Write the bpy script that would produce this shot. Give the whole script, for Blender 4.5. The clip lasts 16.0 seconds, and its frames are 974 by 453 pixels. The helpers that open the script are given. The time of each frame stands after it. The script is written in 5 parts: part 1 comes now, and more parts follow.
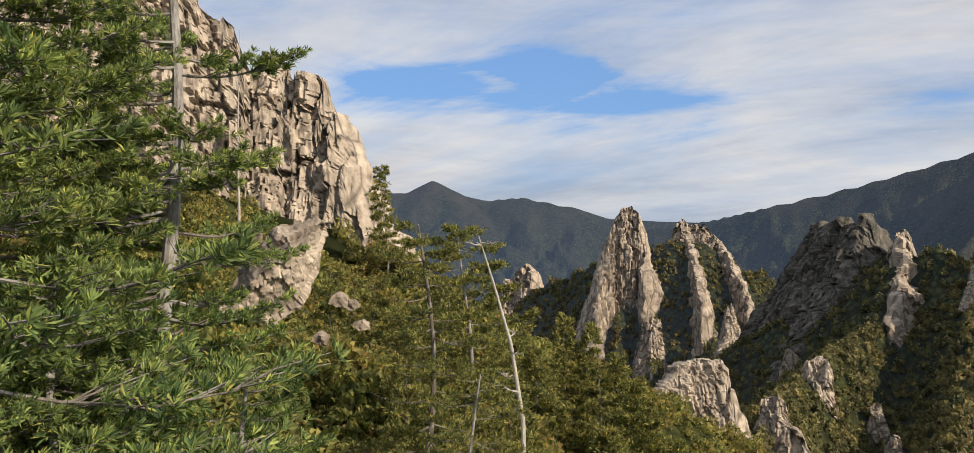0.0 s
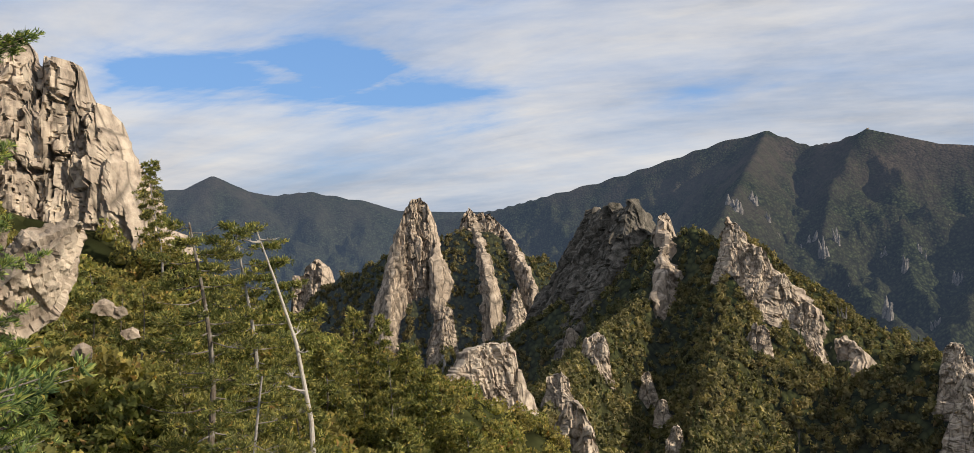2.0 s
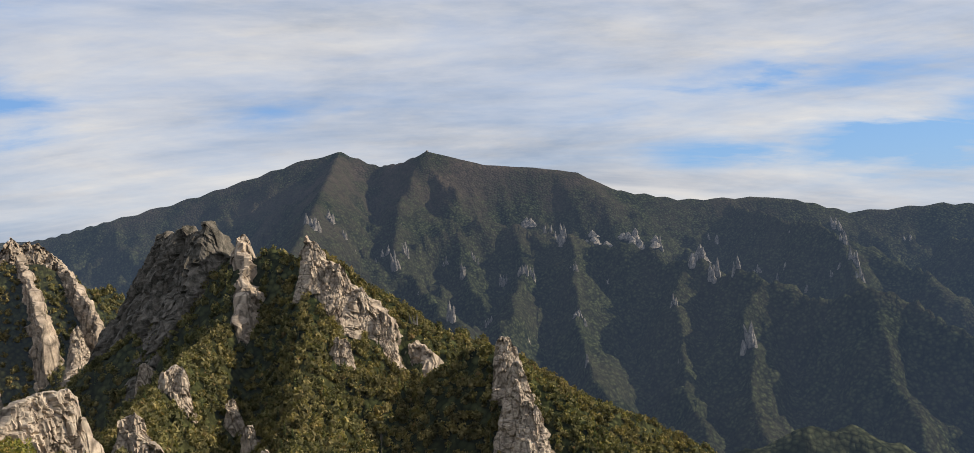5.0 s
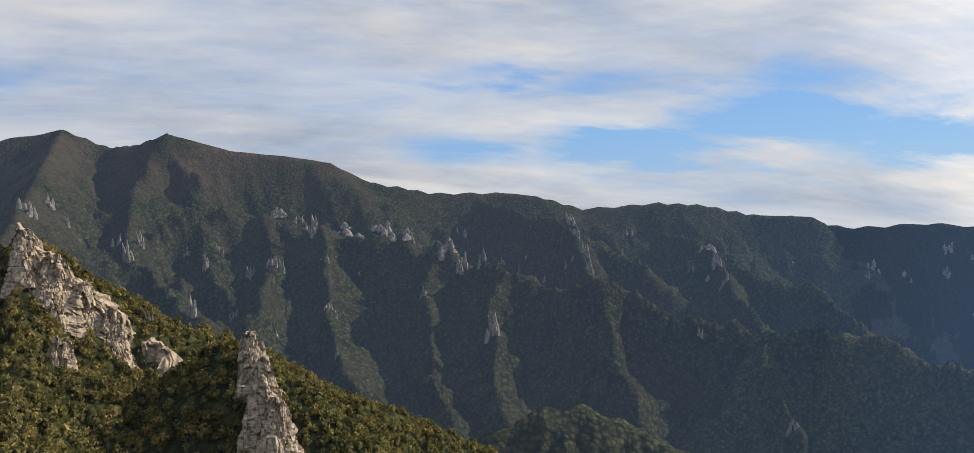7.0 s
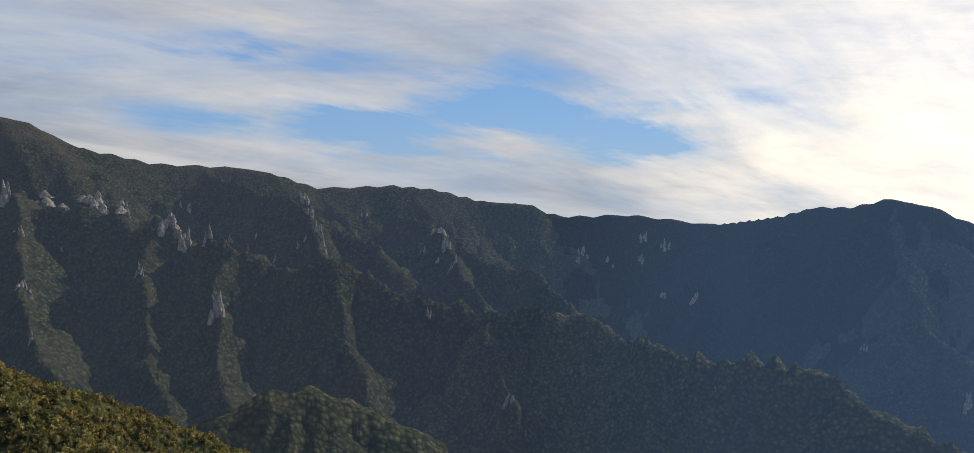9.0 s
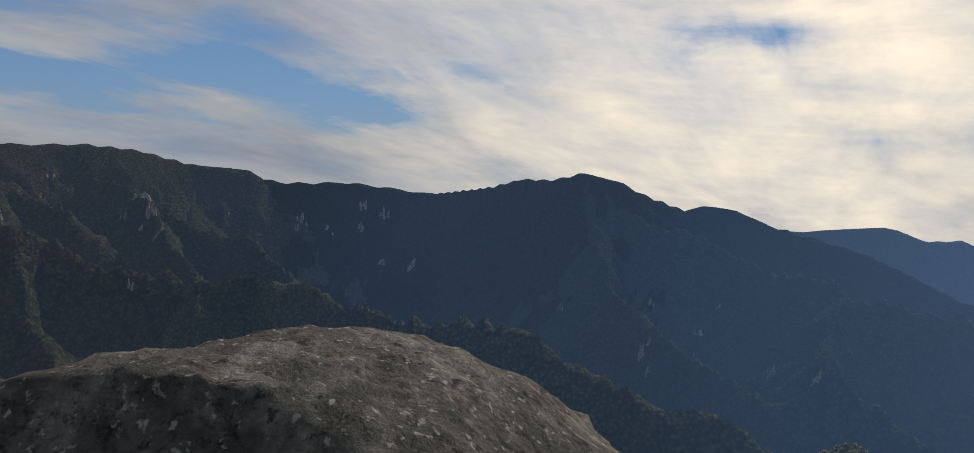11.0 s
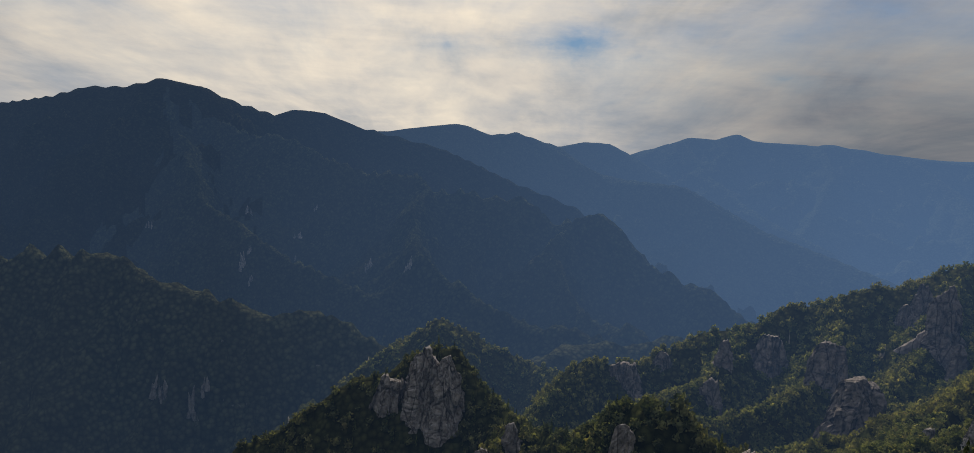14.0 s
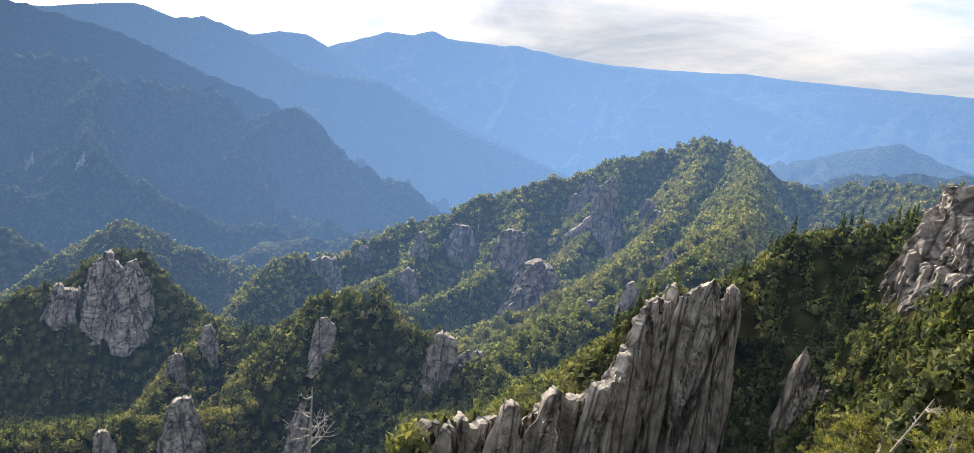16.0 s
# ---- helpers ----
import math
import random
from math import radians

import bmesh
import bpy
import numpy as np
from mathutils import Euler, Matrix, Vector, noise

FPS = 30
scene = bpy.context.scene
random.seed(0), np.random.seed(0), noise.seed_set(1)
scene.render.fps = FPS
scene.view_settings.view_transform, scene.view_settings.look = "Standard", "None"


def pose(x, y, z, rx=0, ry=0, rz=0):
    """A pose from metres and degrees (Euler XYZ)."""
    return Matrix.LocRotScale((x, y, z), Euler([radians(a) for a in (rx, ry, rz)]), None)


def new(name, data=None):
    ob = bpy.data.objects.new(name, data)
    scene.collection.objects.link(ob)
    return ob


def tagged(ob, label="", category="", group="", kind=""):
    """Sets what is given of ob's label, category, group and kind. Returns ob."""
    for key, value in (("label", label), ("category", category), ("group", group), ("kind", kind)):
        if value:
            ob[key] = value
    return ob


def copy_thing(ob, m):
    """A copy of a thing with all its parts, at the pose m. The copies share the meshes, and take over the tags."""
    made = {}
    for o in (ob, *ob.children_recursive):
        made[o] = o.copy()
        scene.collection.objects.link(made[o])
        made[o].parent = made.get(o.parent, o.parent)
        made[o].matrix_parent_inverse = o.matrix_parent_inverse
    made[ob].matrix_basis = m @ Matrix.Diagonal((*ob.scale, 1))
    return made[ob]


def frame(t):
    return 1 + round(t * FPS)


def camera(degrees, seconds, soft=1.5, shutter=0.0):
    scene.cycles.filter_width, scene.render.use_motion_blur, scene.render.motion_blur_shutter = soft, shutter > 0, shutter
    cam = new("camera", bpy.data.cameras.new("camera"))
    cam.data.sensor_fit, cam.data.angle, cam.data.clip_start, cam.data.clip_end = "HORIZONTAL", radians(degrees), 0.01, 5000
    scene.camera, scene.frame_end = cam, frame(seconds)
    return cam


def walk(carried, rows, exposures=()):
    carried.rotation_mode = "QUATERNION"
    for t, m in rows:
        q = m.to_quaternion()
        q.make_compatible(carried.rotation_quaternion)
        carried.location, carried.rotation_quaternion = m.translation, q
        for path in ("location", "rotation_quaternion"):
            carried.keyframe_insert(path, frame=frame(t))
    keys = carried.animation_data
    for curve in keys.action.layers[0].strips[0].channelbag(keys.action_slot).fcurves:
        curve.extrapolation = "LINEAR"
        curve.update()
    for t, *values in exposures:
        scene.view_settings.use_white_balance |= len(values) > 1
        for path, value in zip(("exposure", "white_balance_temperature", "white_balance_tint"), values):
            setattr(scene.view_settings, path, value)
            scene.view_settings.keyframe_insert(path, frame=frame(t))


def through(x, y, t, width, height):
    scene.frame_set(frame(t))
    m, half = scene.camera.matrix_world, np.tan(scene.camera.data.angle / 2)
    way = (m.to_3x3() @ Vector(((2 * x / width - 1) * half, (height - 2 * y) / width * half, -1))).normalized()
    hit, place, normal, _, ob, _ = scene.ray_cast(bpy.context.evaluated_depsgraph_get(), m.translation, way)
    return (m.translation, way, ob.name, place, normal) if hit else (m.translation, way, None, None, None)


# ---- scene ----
cam = camera(62.99, 16.0, 0.8)
ROWS = [
    (0.0, pose(0, 0, 0.2, 89.00, -0.00, 0.00)),
    (0.5, pose(0.05, 0, 0.2, 88.68, 0.11, -3.48)),
    (1.0, pose(0.12, 0, 0.2, 88.36, 0.31, -6.71)),
    (1.5, pose(0.19, 0, 0.2, 88.24, 0.80, -10.21)),
    (2.0, pose(0.25, 0, 0.2, 88.25, 1.55, -15.07)),
    (2.5, pose(0.29, -0.01, 0.2, 88.23, 2.28, -21.00)),
    (3.0, pose(0.32, -0.02, 0.2, 88.29, 2.90, -26.16)),
    (3.5, pose(0.34, -0.03, 0.2, 88.59, 3.12, -30.61)),
    (4.0, pose(0.35, -0.04, 0.2, 88.93, 3.30, -34.97)),
    (4.5, pose(0.36, -0.05, 0.2, 88.82, 3.32, -39.91)),
    (7.0, pose(0.38, -0.06, 0.2, 87.14, 1.50, -62.43)),
    (7.5, pose(0.38, -0.06, 0.2, 87.19, 0.91, -66.82)),
    (8.0, pose(0.38, -0.06, 0.2, 86.89, 0.04, -71.57)),
    (8.5, pose(0.37, -0.06, 0.19, 86.41, -0.89, -76.40)),
    (11.0, pose(0.307, 0.036, 0.0, 84.46, -3.98, -101.11)),
    (11.5, pose(0.29, 0.02, -0.02, 84.92, -3.94, -106.03)),
    (12.0, pose(0.268, -0.006, -0.08, 84.85, -2.81, -109.58)),
    (12.5, pose(0.286, -0.151, -0.086, 84.30, -2.56, -113.12)),
    (13.0, pose(0.28, -0.26, -0.13, 83.26, -2.79, -118.34)),
    (13.5, pose(0.265, -0.378, -0.181, 81.61, -3.32, -124.35)),
    (14.0, pose(0.26, -0.45, -0.19, 79.53, -3.48, -130.01)),
    (14.5, pose(0.25, -0.5, -0.18, 77.53, -3.53, -135.08)),
    (15.0, pose(0.24, -0.53, -0.15, 75.89, -4.09, -139.77)),
    (15.5, pose(0.22, -0.55, -0.12, 74.68, -5.52, -144.98)),
    (16.0, pose(0.2, -0.56, -0.1, 74.03, -7.70, -151.06)),
]
EXPOSURES = [(0.0, 0.2), (4.5, 0.2), (8.5, 0.1), (9.6, -0.25), (11.0, -0.6), (12.0, -1.0), (13.5, -1.05), (14.0, -0.75), (14.5, 0.0), (15.0, 0.6), (16.0, 1.1)]
walk(cam, ROWS, EXPOSURES)

# ---- daylight: low afternoon sun, sky with thin streaky cloud ----
SUN_AZ, SUN_EL = 128.0, 29.0
sun = new("sun", bpy.data.lights.new("sun", "SUN"))
sun.data.energy, sun.data.angle, sun.data.color = 5.0, radians(0.6), (1.0, 0.86, 0.68)
sun.matrix_world = pose(0, 0, 60, 90 - SUN_EL, 0, 180 - SUN_AZ)


def direction(az, el):
    a, e = radians(az), radians(el)
    return Vector((math.sin(a) * math.cos(e), math.cos(a) * math.cos(e), math.sin(e)))


class Nodes:
    """Short hand for wiring a node tree."""

    def __init__(self, tree, fresh=True):
        self.tree = tree
        if fresh:
            tree.nodes.clear()

    def add(self, kind, links=(), **props):
        n = self.tree.nodes.new(kind)
        for k, v in props.items():
            if k == "operation":
                n.operation = v
            elif k == "blend_type":
                n.blend_type = v
            elif k == "data_type":
                n.data_type = v
            elif k == "feature":
                n.feature = v
            elif k == "distance":
                n.distance = v
        for k, v in dict(links).items():
            s = n.inputs[k]
            if isinstance(v, bpy.types.NodeSocket):
                self.tree.links.new(v, s)
            else:
                s.default_value = v
        return n

    def math(self, op, a, b=0.0, clamp=False):
        n = self.add("ShaderNodeMath", {0: a, 1: b}, operation=op)
        n.use_clamp = clamp
        return n.outputs[0]

    def mix(self, fac, a, b, blend="MIX"):
        n = self.add("ShaderNodeMix", {}, data_type="RGBA", blend_type=blend)
        for i, v in ((0, fac), (6, a), (7, b)):
            if isinstance(v, bpy.types.NodeSocket):
                self.tree.links.new(v, n.inputs[i])
            else:
                n.inputs[i].default_value = (*v, 1) if isinstance(v, tuple) and len(v) == 3 else v
        return n.outputs[2]

    def noise(self, vec, scale, detail=5.0, rough=0.55, distort=0.0):
        n = self.add("ShaderNodeTexNoise", {"Vector": vec, "Scale": scale, "Detail": detail, "Roughness": rough, "Distortion": distort})
        return n.outputs[0]

    def ramp(self, fac, stops):
        n = self.add("ShaderNodeValToRGB", {0: fac})
        el = n.color_ramp.elements
        while len(el) < len(stops):
            el.new(0.5)
        for e, (p, c) in zip(el, stops):
            e.position, e.color = p, (*c, 1) if isinstance(c, tuple) else (c, c, c, 1)
        return n.outputs[0]


def make_sky():
    world = bpy.data.worlds.new("sky")
    scene.world = world
    world.use_nodes = True
    n = Nodes(world.node_tree)
    sky = n.add("ShaderNodeTexSky")
    sky.sky_type, sky.sun_disc = "NISHITA", False
    sky.sun_elevation, sky.sun_rotation = radians(SUN_EL), radians(SUN_AZ)
    sky.altitude, sky.air_density, sky.dust_density, sky.ozone_density = 1200, 1.0, 0.25, 1.2
    co = n.add("ShaderNodeTexCoord").outputs["Generated"]
    sep = n.add("ShaderNodeSeparateXYZ", {0: co})
    up = n.math("MAXIMUM", n.math("ADD", sep.outputs[2], 0.26), 0.08)
    w = radians(WIND)
    along = n.math("DIVIDE", n.math("ADD", n.math("MULTIPLY", sep.outputs[0], math.sin(w)), n.math("MULTIPLY", sep.outputs[1], math.cos(w))), up)
    across = n.math("DIVIDE", n.math("SUBTRACT", n.math("MULTIPLY", sep.outputs[0], math.cos(w)), n.math("MULTIPLY", sep.outputs[1], math.sin(w))), up)
    # cloud sheets drawn out along the wind
    wind = n.add("ShaderNodeCombineXYZ", {0: n.math("MULTIPLY", along, 0.40), 1: across}).outputs[0]
    level = n.add("ShaderNodeVectorMath", {0: co, 1: (2.6, 2.6, 15.0)}, operation="MULTIPLY").outputs[0]
    streak = n.noise(level, 1.0, 8.0, 0.60, 0.35)
    broad = n.noise(wind, 1.15, 6.0, 0.55, 0.5)
    fine = n.noise(wind, 3.4, 9.0, 0.62, 0.5)
    cover = n.math("ADD", n.math("MULTIPLY", n.math("ADD", broad, streak), 0.40), n.math("MULTIPLY", fine, 0.38))
    # gaps of clear sky
    ragged = n.math("MULTIPLY", n.math("ADD", n.noise(wind, 2.2, 8.0, 0.62, 0.6), streak), 0.5)
    for az, el, size, deep in GAPS:
        d = n.add("ShaderNodeVectorMath", {0: co, 1: direction(az, el)}, operation="SUBTRACT").outputs[0]
        d = n.add("ShaderNodeVectorMath", {0: d, 1: (1.0, 1.0, 3.4)}, operation="MULTIPLY").outputs[0]
        d = n.add("ShaderNodeVectorMath", {0: d}, operation="LENGTH").outputs[1]
        d = n.math("ADD", d, n.math("MULTIPLY", n.math("SUBTRACT", ragged, 0.5), size * 3.2))
        g = n.math("SUBTRACT", 1.0, n.math("DIVIDE", d, size), clamp=True)
        cover = n.math("SUBTRACT", cover, n.math("MULTIPLY", n.math("MULTIPLY", g, n.math("ADD", ragged, 0.5)), deep))
    mask = n.ramp(cover, [(0.34, 0.0), (0.50, 0.60), (0.68, 1.0)])
    tone = n.math("MULTIPLY", n.math("ADD", n.noise(wind, 1.6, 8.0, 0.6, 0.4), n.noise(level, 0.8, 9.0, 0.64, 0.3)), 0.5)
    shade = n.ramp(tone, [(0.38, (4.0, 4.5, 5.4)), (0.50, (6.6, 6.6, 6.8)), (0.61, (8.4, 8.1, 7.7))])
    # cloud near the sun takes its warm light; away from it, low in the south, the sheet is dull
    d = n.add("ShaderNodeVectorMath", {0: co, 1: direction(SUN_AZ - 8, 14)}, operation="DOT_PRODUCT").outputs[1]
    near = n.ramp(d, [(0.82, 0.0), (0.99, 1.0)])
    shade = n.mix(near, shade, n.mix(1.0, shade, (2.3, 2.08, 1.74), "MULTIPLY"))
    d = n.add("ShaderNodeVectorMath", {0: co, 1: direction(177, 0)}, operation="DOT_PRODUCT").outputs[1]
    dull = n.math("MULTIPLY", n.ramp(d, [(0.78, 0.0), (0.95, 1.0)]), n.math("SUBTRACT", 1.0, n.ramp(n.math("ADD", sep.outputs[2], 0.5), [(0.48, 0.0), (0.60, 1.0)])))
    shade = n.mix(dull, shade, n.mix(1.0, shade, (0.74, 0.72, 0.71), "MULTIPLY"))
    clear = n.mix(0.7, n.mix(1.0, sky.outputs[0], (0.72, 0.90, 1.12), "MULTIPLY"), (2.3, 4.4, 8.3))
    clear = n.mix(dull, clear, n.mix(1.0, clear, (0.7, 0.62, 0.5), "MULTIPLY"))
    col = n.mix(mask, clear, shade)
    bg = n.add("ShaderNodeBackground", {0: col, 1: 0.085})
    n.add("ShaderNodeOutputWorld", {0: bg.outputs[0]})


WIND = 130.0
# clear gaps: azimuth, elevation, breadth, depth
GAPS = [(3.5, 10.6, 0.08, 0.30), (6, 9.4, 0.07, 0.30), (10, 7.6, 0.17, 0.28), (0, 8.4, 0.16, 0.2), (-8, 9.0, 0.14, 0.22), (30, 7.2, 0.10, 0.2), (64, 8.6, 0.10, 0.22), (71, 7.6, 0.13, 0.26), (60, 2.6, 0.10, 0.2), (70, 2.4, 0.14, 0.30),
        (79, 3.4, 0.15, 0.34), (87, 2.8, 0.16, 0.36), (94, 1.8, 0.12, 0.28), (84, 6.6, 0.10, 0.24), (119, 8.8, 0.10, 0.15), (127, 2.2, 0.09, 0.2), (136, 2.8, 0.10, 0.25), (150, 1.2, 0.06, 0.2), (-45, 20, 0.5, 0.2)]
make_sky()


# ---- materials ----
def shader(name, build, rough=0.9, bump=None):
    mat = bpy.data.materials.new(name)
    mat.use_nodes = True
    n = Nodes(mat.node_tree)
    b = n.add("ShaderNodeBsdfPrincipled", {"Roughness": rough, "Specular IOR Level": 0.25})
    n.add("ShaderNodeOutputMaterial", {0: b.outputs[0]})
    col, relief = build(n)
    n.tree.links.new(col, b.inputs["Base Color"])
    if relief is not None:
        height, strength, dist = relief
        bp = n.add("ShaderNodeBump", {"Height": height, "Strength": strength, "Distance": dist})
        n.tree.links.new(bp.outputs[0], b.inputs["Normal"])
    return mat


def place(n):
    return n.add("ShaderNodeNewGeometry").outputs["Position"]


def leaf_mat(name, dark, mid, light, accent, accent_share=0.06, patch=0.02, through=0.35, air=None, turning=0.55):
    """Leaves, each clump with a tint of its own, and whole patches that turn."""
    mat = bpy.data.materials.new(name)
    mat.use_nodes = True
    n = Nodes(mat.node_tree)
    geo = n.add("ShaderNodeNewGeometry")
    rnd = geo.outputs["Random Per Island"]
    c = n.ramp(rnd, [(0.0, dark), (0.55, mid), (1.0 - accent_share, light), (1.0, accent)])
    big = n.noise(geo.outputs["Position"], patch, 3.0)
    c = n.mix(n.ramp(big, [(0.40, 0.0), (0.62, turning)]), c, n.mix(0.6, c, accent))
    tree = n.noise(geo.outputs["Position"], patch * 11, 2.0)
    c = n.mix(1.0, c, n.ramp(tree, [(0.32, (0.42, 0.46, 0.50)), (0.5, (0.9, 0.9, 0.9)), (0.66, (1.45, 1.35, 1.15))]), "MULTIPLY")
    fine = n.noise(geo.outputs["Position"], patch * 40, 3.0)
    c = n.mix(0.6, c, n.mix(fine, (0.45, 0.45, 0.45), (1.5, 1.5, 1.4)), "MULTIPLY")
    d = n.add("ShaderNodeBsdfDiffuse", {0: c})
    t = n.add("ShaderNodeBsdfTranslucent", {0: n.mix(1.0, c, (1.1, 1.15, 0.6), "MULTIPLY")})
    m = n.add("ShaderNodeMixShader", {0: through, 1: d.outputs[0], 2: t.outputs[0]})
    # haze before the trees, painted as emission on their leaves
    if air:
        g = n.add("ShaderNodeEmission", {0: air_tint(n), 1: painted_haze(n, air)})
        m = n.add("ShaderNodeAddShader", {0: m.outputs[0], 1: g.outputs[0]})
    n.add("ShaderNodeOutputMaterial", {0: m.outputs[0]})
    return mat


def rock_mat(name, light, mid, dark, scale, stain=0.5, joints=0.35, air=None, upright=0.32):
    def build(n):
        p = place(n)
        a = n.noise(p, 0.9 / scale, 8.0, 0.65)
        c = n.ramp(a, [(0.30, dark), (0.46, mid), (0.62, light)])
        streak = n.add("ShaderNodeMapping", {"Vector": p, "Scale": (1.0, 1.0, 0.16)}).outputs[0]
        s = n.noise(streak, 1.1 / scale, 5.0, 0.6)
        c = n.mix(n.ramp(s, [(0.50, 0.0), (0.68, stain)]), c, n.mix(0.75, c, tuple(0.35 * v for v in dark)))
        tint = n.add("ShaderNodeNewGeometry").outputs["Random Per Island"]
        c = n.mix(n.math("MULTIPLY", tint, 0.35), c, n.mix(1.0, c, (0.72, 0.66, 0.60), "MULTIPLY"))
        cr = n.add("ShaderNodeTexVoronoi", {"Vector": n.add("ShaderNodeMapping", {"Vector": p, "Scale": (1.0, 1.0, upright)}).outputs[0], "Scale": 0.45 / scale}, feature="DISTANCE_TO_EDGE").outputs[0]
        crack = n.ramp(cr, [(0.0, 0.0), (0.07, 1.0)])
        c = n.mix(n.math("MULTIPLY", n.math("SUBTRACT", 1.0, crack), joints), c, tuple(0.4 * v for v in dark))
        lichen = n.noise(p, 6.0 / scale, 4.0, 0.7)
        c = n.mix(n.ramp(lichen, [(0.55, 0.0), (0.68, 0.45)]), c, (0.24, 0.24, 0.20))
        h = n.math("ADD", n.math("MULTIPLY", a, 1.0), n.math("MULTIPLY", crack, 0.7 * joints))
        return c, (n.math("ADD", h, n.math("MULTIPLY", lichen, 0.35)), 0.7, 0.14 * scale)
    mat = shader(name, build, 0.92)
    # haze painted onto the stone as a glow
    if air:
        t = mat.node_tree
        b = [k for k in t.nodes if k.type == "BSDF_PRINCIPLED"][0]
        t.links.new(painted_haze(Nodes(t, False), air), b.inputs["Emission Strength"])
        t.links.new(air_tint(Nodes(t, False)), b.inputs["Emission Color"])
    return mat


def hazeward(n, p):
    """How nearly a place lies towards azimuth 165, where the painted haze is brightest, from 0 to 1."""
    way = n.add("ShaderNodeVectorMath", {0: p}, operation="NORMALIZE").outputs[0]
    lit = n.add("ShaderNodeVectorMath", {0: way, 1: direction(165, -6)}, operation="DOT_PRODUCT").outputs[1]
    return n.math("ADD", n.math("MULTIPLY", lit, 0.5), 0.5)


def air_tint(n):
    """Tint of the painted haze: greyer away from azimuth 165, bluer towards it."""
    return n.ramp(hazeward(n, place(n)), [(0.42, (0.42, 0.58, 0.90)), (0.72, (0.30, 0.54, 1.0))])


def painted_haze(n, amount):
    """Haze painted into the surface's emission: more with distance past 100 m, towards azimuth 165, and down in the
    valleys.
    """
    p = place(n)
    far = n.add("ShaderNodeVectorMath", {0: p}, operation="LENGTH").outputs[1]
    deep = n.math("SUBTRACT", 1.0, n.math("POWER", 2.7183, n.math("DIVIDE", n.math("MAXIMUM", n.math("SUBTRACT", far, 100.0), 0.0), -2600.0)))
    lit = hazeward(n, p)
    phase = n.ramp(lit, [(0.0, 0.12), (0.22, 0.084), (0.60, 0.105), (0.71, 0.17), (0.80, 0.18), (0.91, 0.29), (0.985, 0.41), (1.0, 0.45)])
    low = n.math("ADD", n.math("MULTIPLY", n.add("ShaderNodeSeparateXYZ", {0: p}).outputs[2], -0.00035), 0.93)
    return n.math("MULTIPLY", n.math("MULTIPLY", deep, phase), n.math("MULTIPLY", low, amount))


def slope_mat(name, wood_dark, wood_light, turned, rock, crown, rocky=0.5, air=None, steep=1.6):
    """Wooded mountain side: crowns as relief, bare granite where it is steep. air: amount of haze painted in as
    emission.
    """
    def build(n):
        p = place(n)
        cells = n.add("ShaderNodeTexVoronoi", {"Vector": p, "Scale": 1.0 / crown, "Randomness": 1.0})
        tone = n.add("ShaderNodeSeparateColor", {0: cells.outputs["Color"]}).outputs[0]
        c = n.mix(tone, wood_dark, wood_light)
        # shade in the gaps between crowns, painted as a darker colour
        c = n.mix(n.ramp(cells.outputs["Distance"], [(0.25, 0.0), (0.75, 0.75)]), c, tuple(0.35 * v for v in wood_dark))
        high = n.ramp(n.math("ADD", n.math("MULTIPLY", n.add("ShaderNodeSeparateXYZ", {0: p}).outputs[2], 0.002), 0.5), [(0.25, 0.2), (0.75, 1.0)])
        c = n.mix(n.math("MULTIPLY", n.ramp(n.noise(p, 0.006, 5.0, 0.6), [(0.38, 0.0), (0.60, 0.9)]), high), c, n.mix(tone, turned, tuple(0.55 * v for v in turned)))
        c = n.mix(n.ramp(n.noise(p, 0.05, 4.0, 0.65), [(0.35, 0.0), (0.6, 0.55)]), c, n.mix(1.0, c, (0.5, 0.5, 0.55), "MULTIPLY"))
        nz = n.add("ShaderNodeSeparateXYZ", {0: n.add("ShaderNodeNewGeometry").outputs["True Normal"]}).outputs[2]
        bare = n.math("ADD", n.math("MULTIPLY", n.math("SUBTRACT", 0.62, nz), steep), n.math("MULTIPLY", n.math("SUBTRACT", n.noise(p, 0.016, 7.0, 0.68), 0.5), 2.2))
        bare = n.ramp(n.math("ADD", bare, rocky - 0.5), [(0.42, 0.0), (0.56, 1.0)])
        stone = n.mix(n.noise(p, 0.09, 6.0, 0.7), tuple(0.45 * v for v in rock), rock)
        c = n.mix(bare, c, stone)
        hump = n.math("SUBTRACT", 1.0, cells.outputs["Distance"])
        return c, (n.math("ADD", hump, n.math("MULTIPLY", n.noise(p, 0.05, 5.0, 0.7), 1.2)), 0.6, crown * 0.5)
    mat = shader(name, build, 0.95)
    # slopes near and far glow with painted haze
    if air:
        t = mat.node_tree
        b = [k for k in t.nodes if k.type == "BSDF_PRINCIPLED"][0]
        t.links.new(painted_haze(Nodes(t, False), air), b.inputs["Emission Strength"])
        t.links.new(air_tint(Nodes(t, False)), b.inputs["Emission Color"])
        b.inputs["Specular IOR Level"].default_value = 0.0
    return mat


def bark_mat(name, a, b):
    def build(n):
        p = place(n)
        v = n.add("ShaderNodeMapping", {"Vector": p, "Scale": (1, 1, 0.3)}).outputs[0]
        q = n.noise(v, 28.0, 6.0, 0.7)
        c = n.ramp(q, [(0.3, b), (0.65, a)])
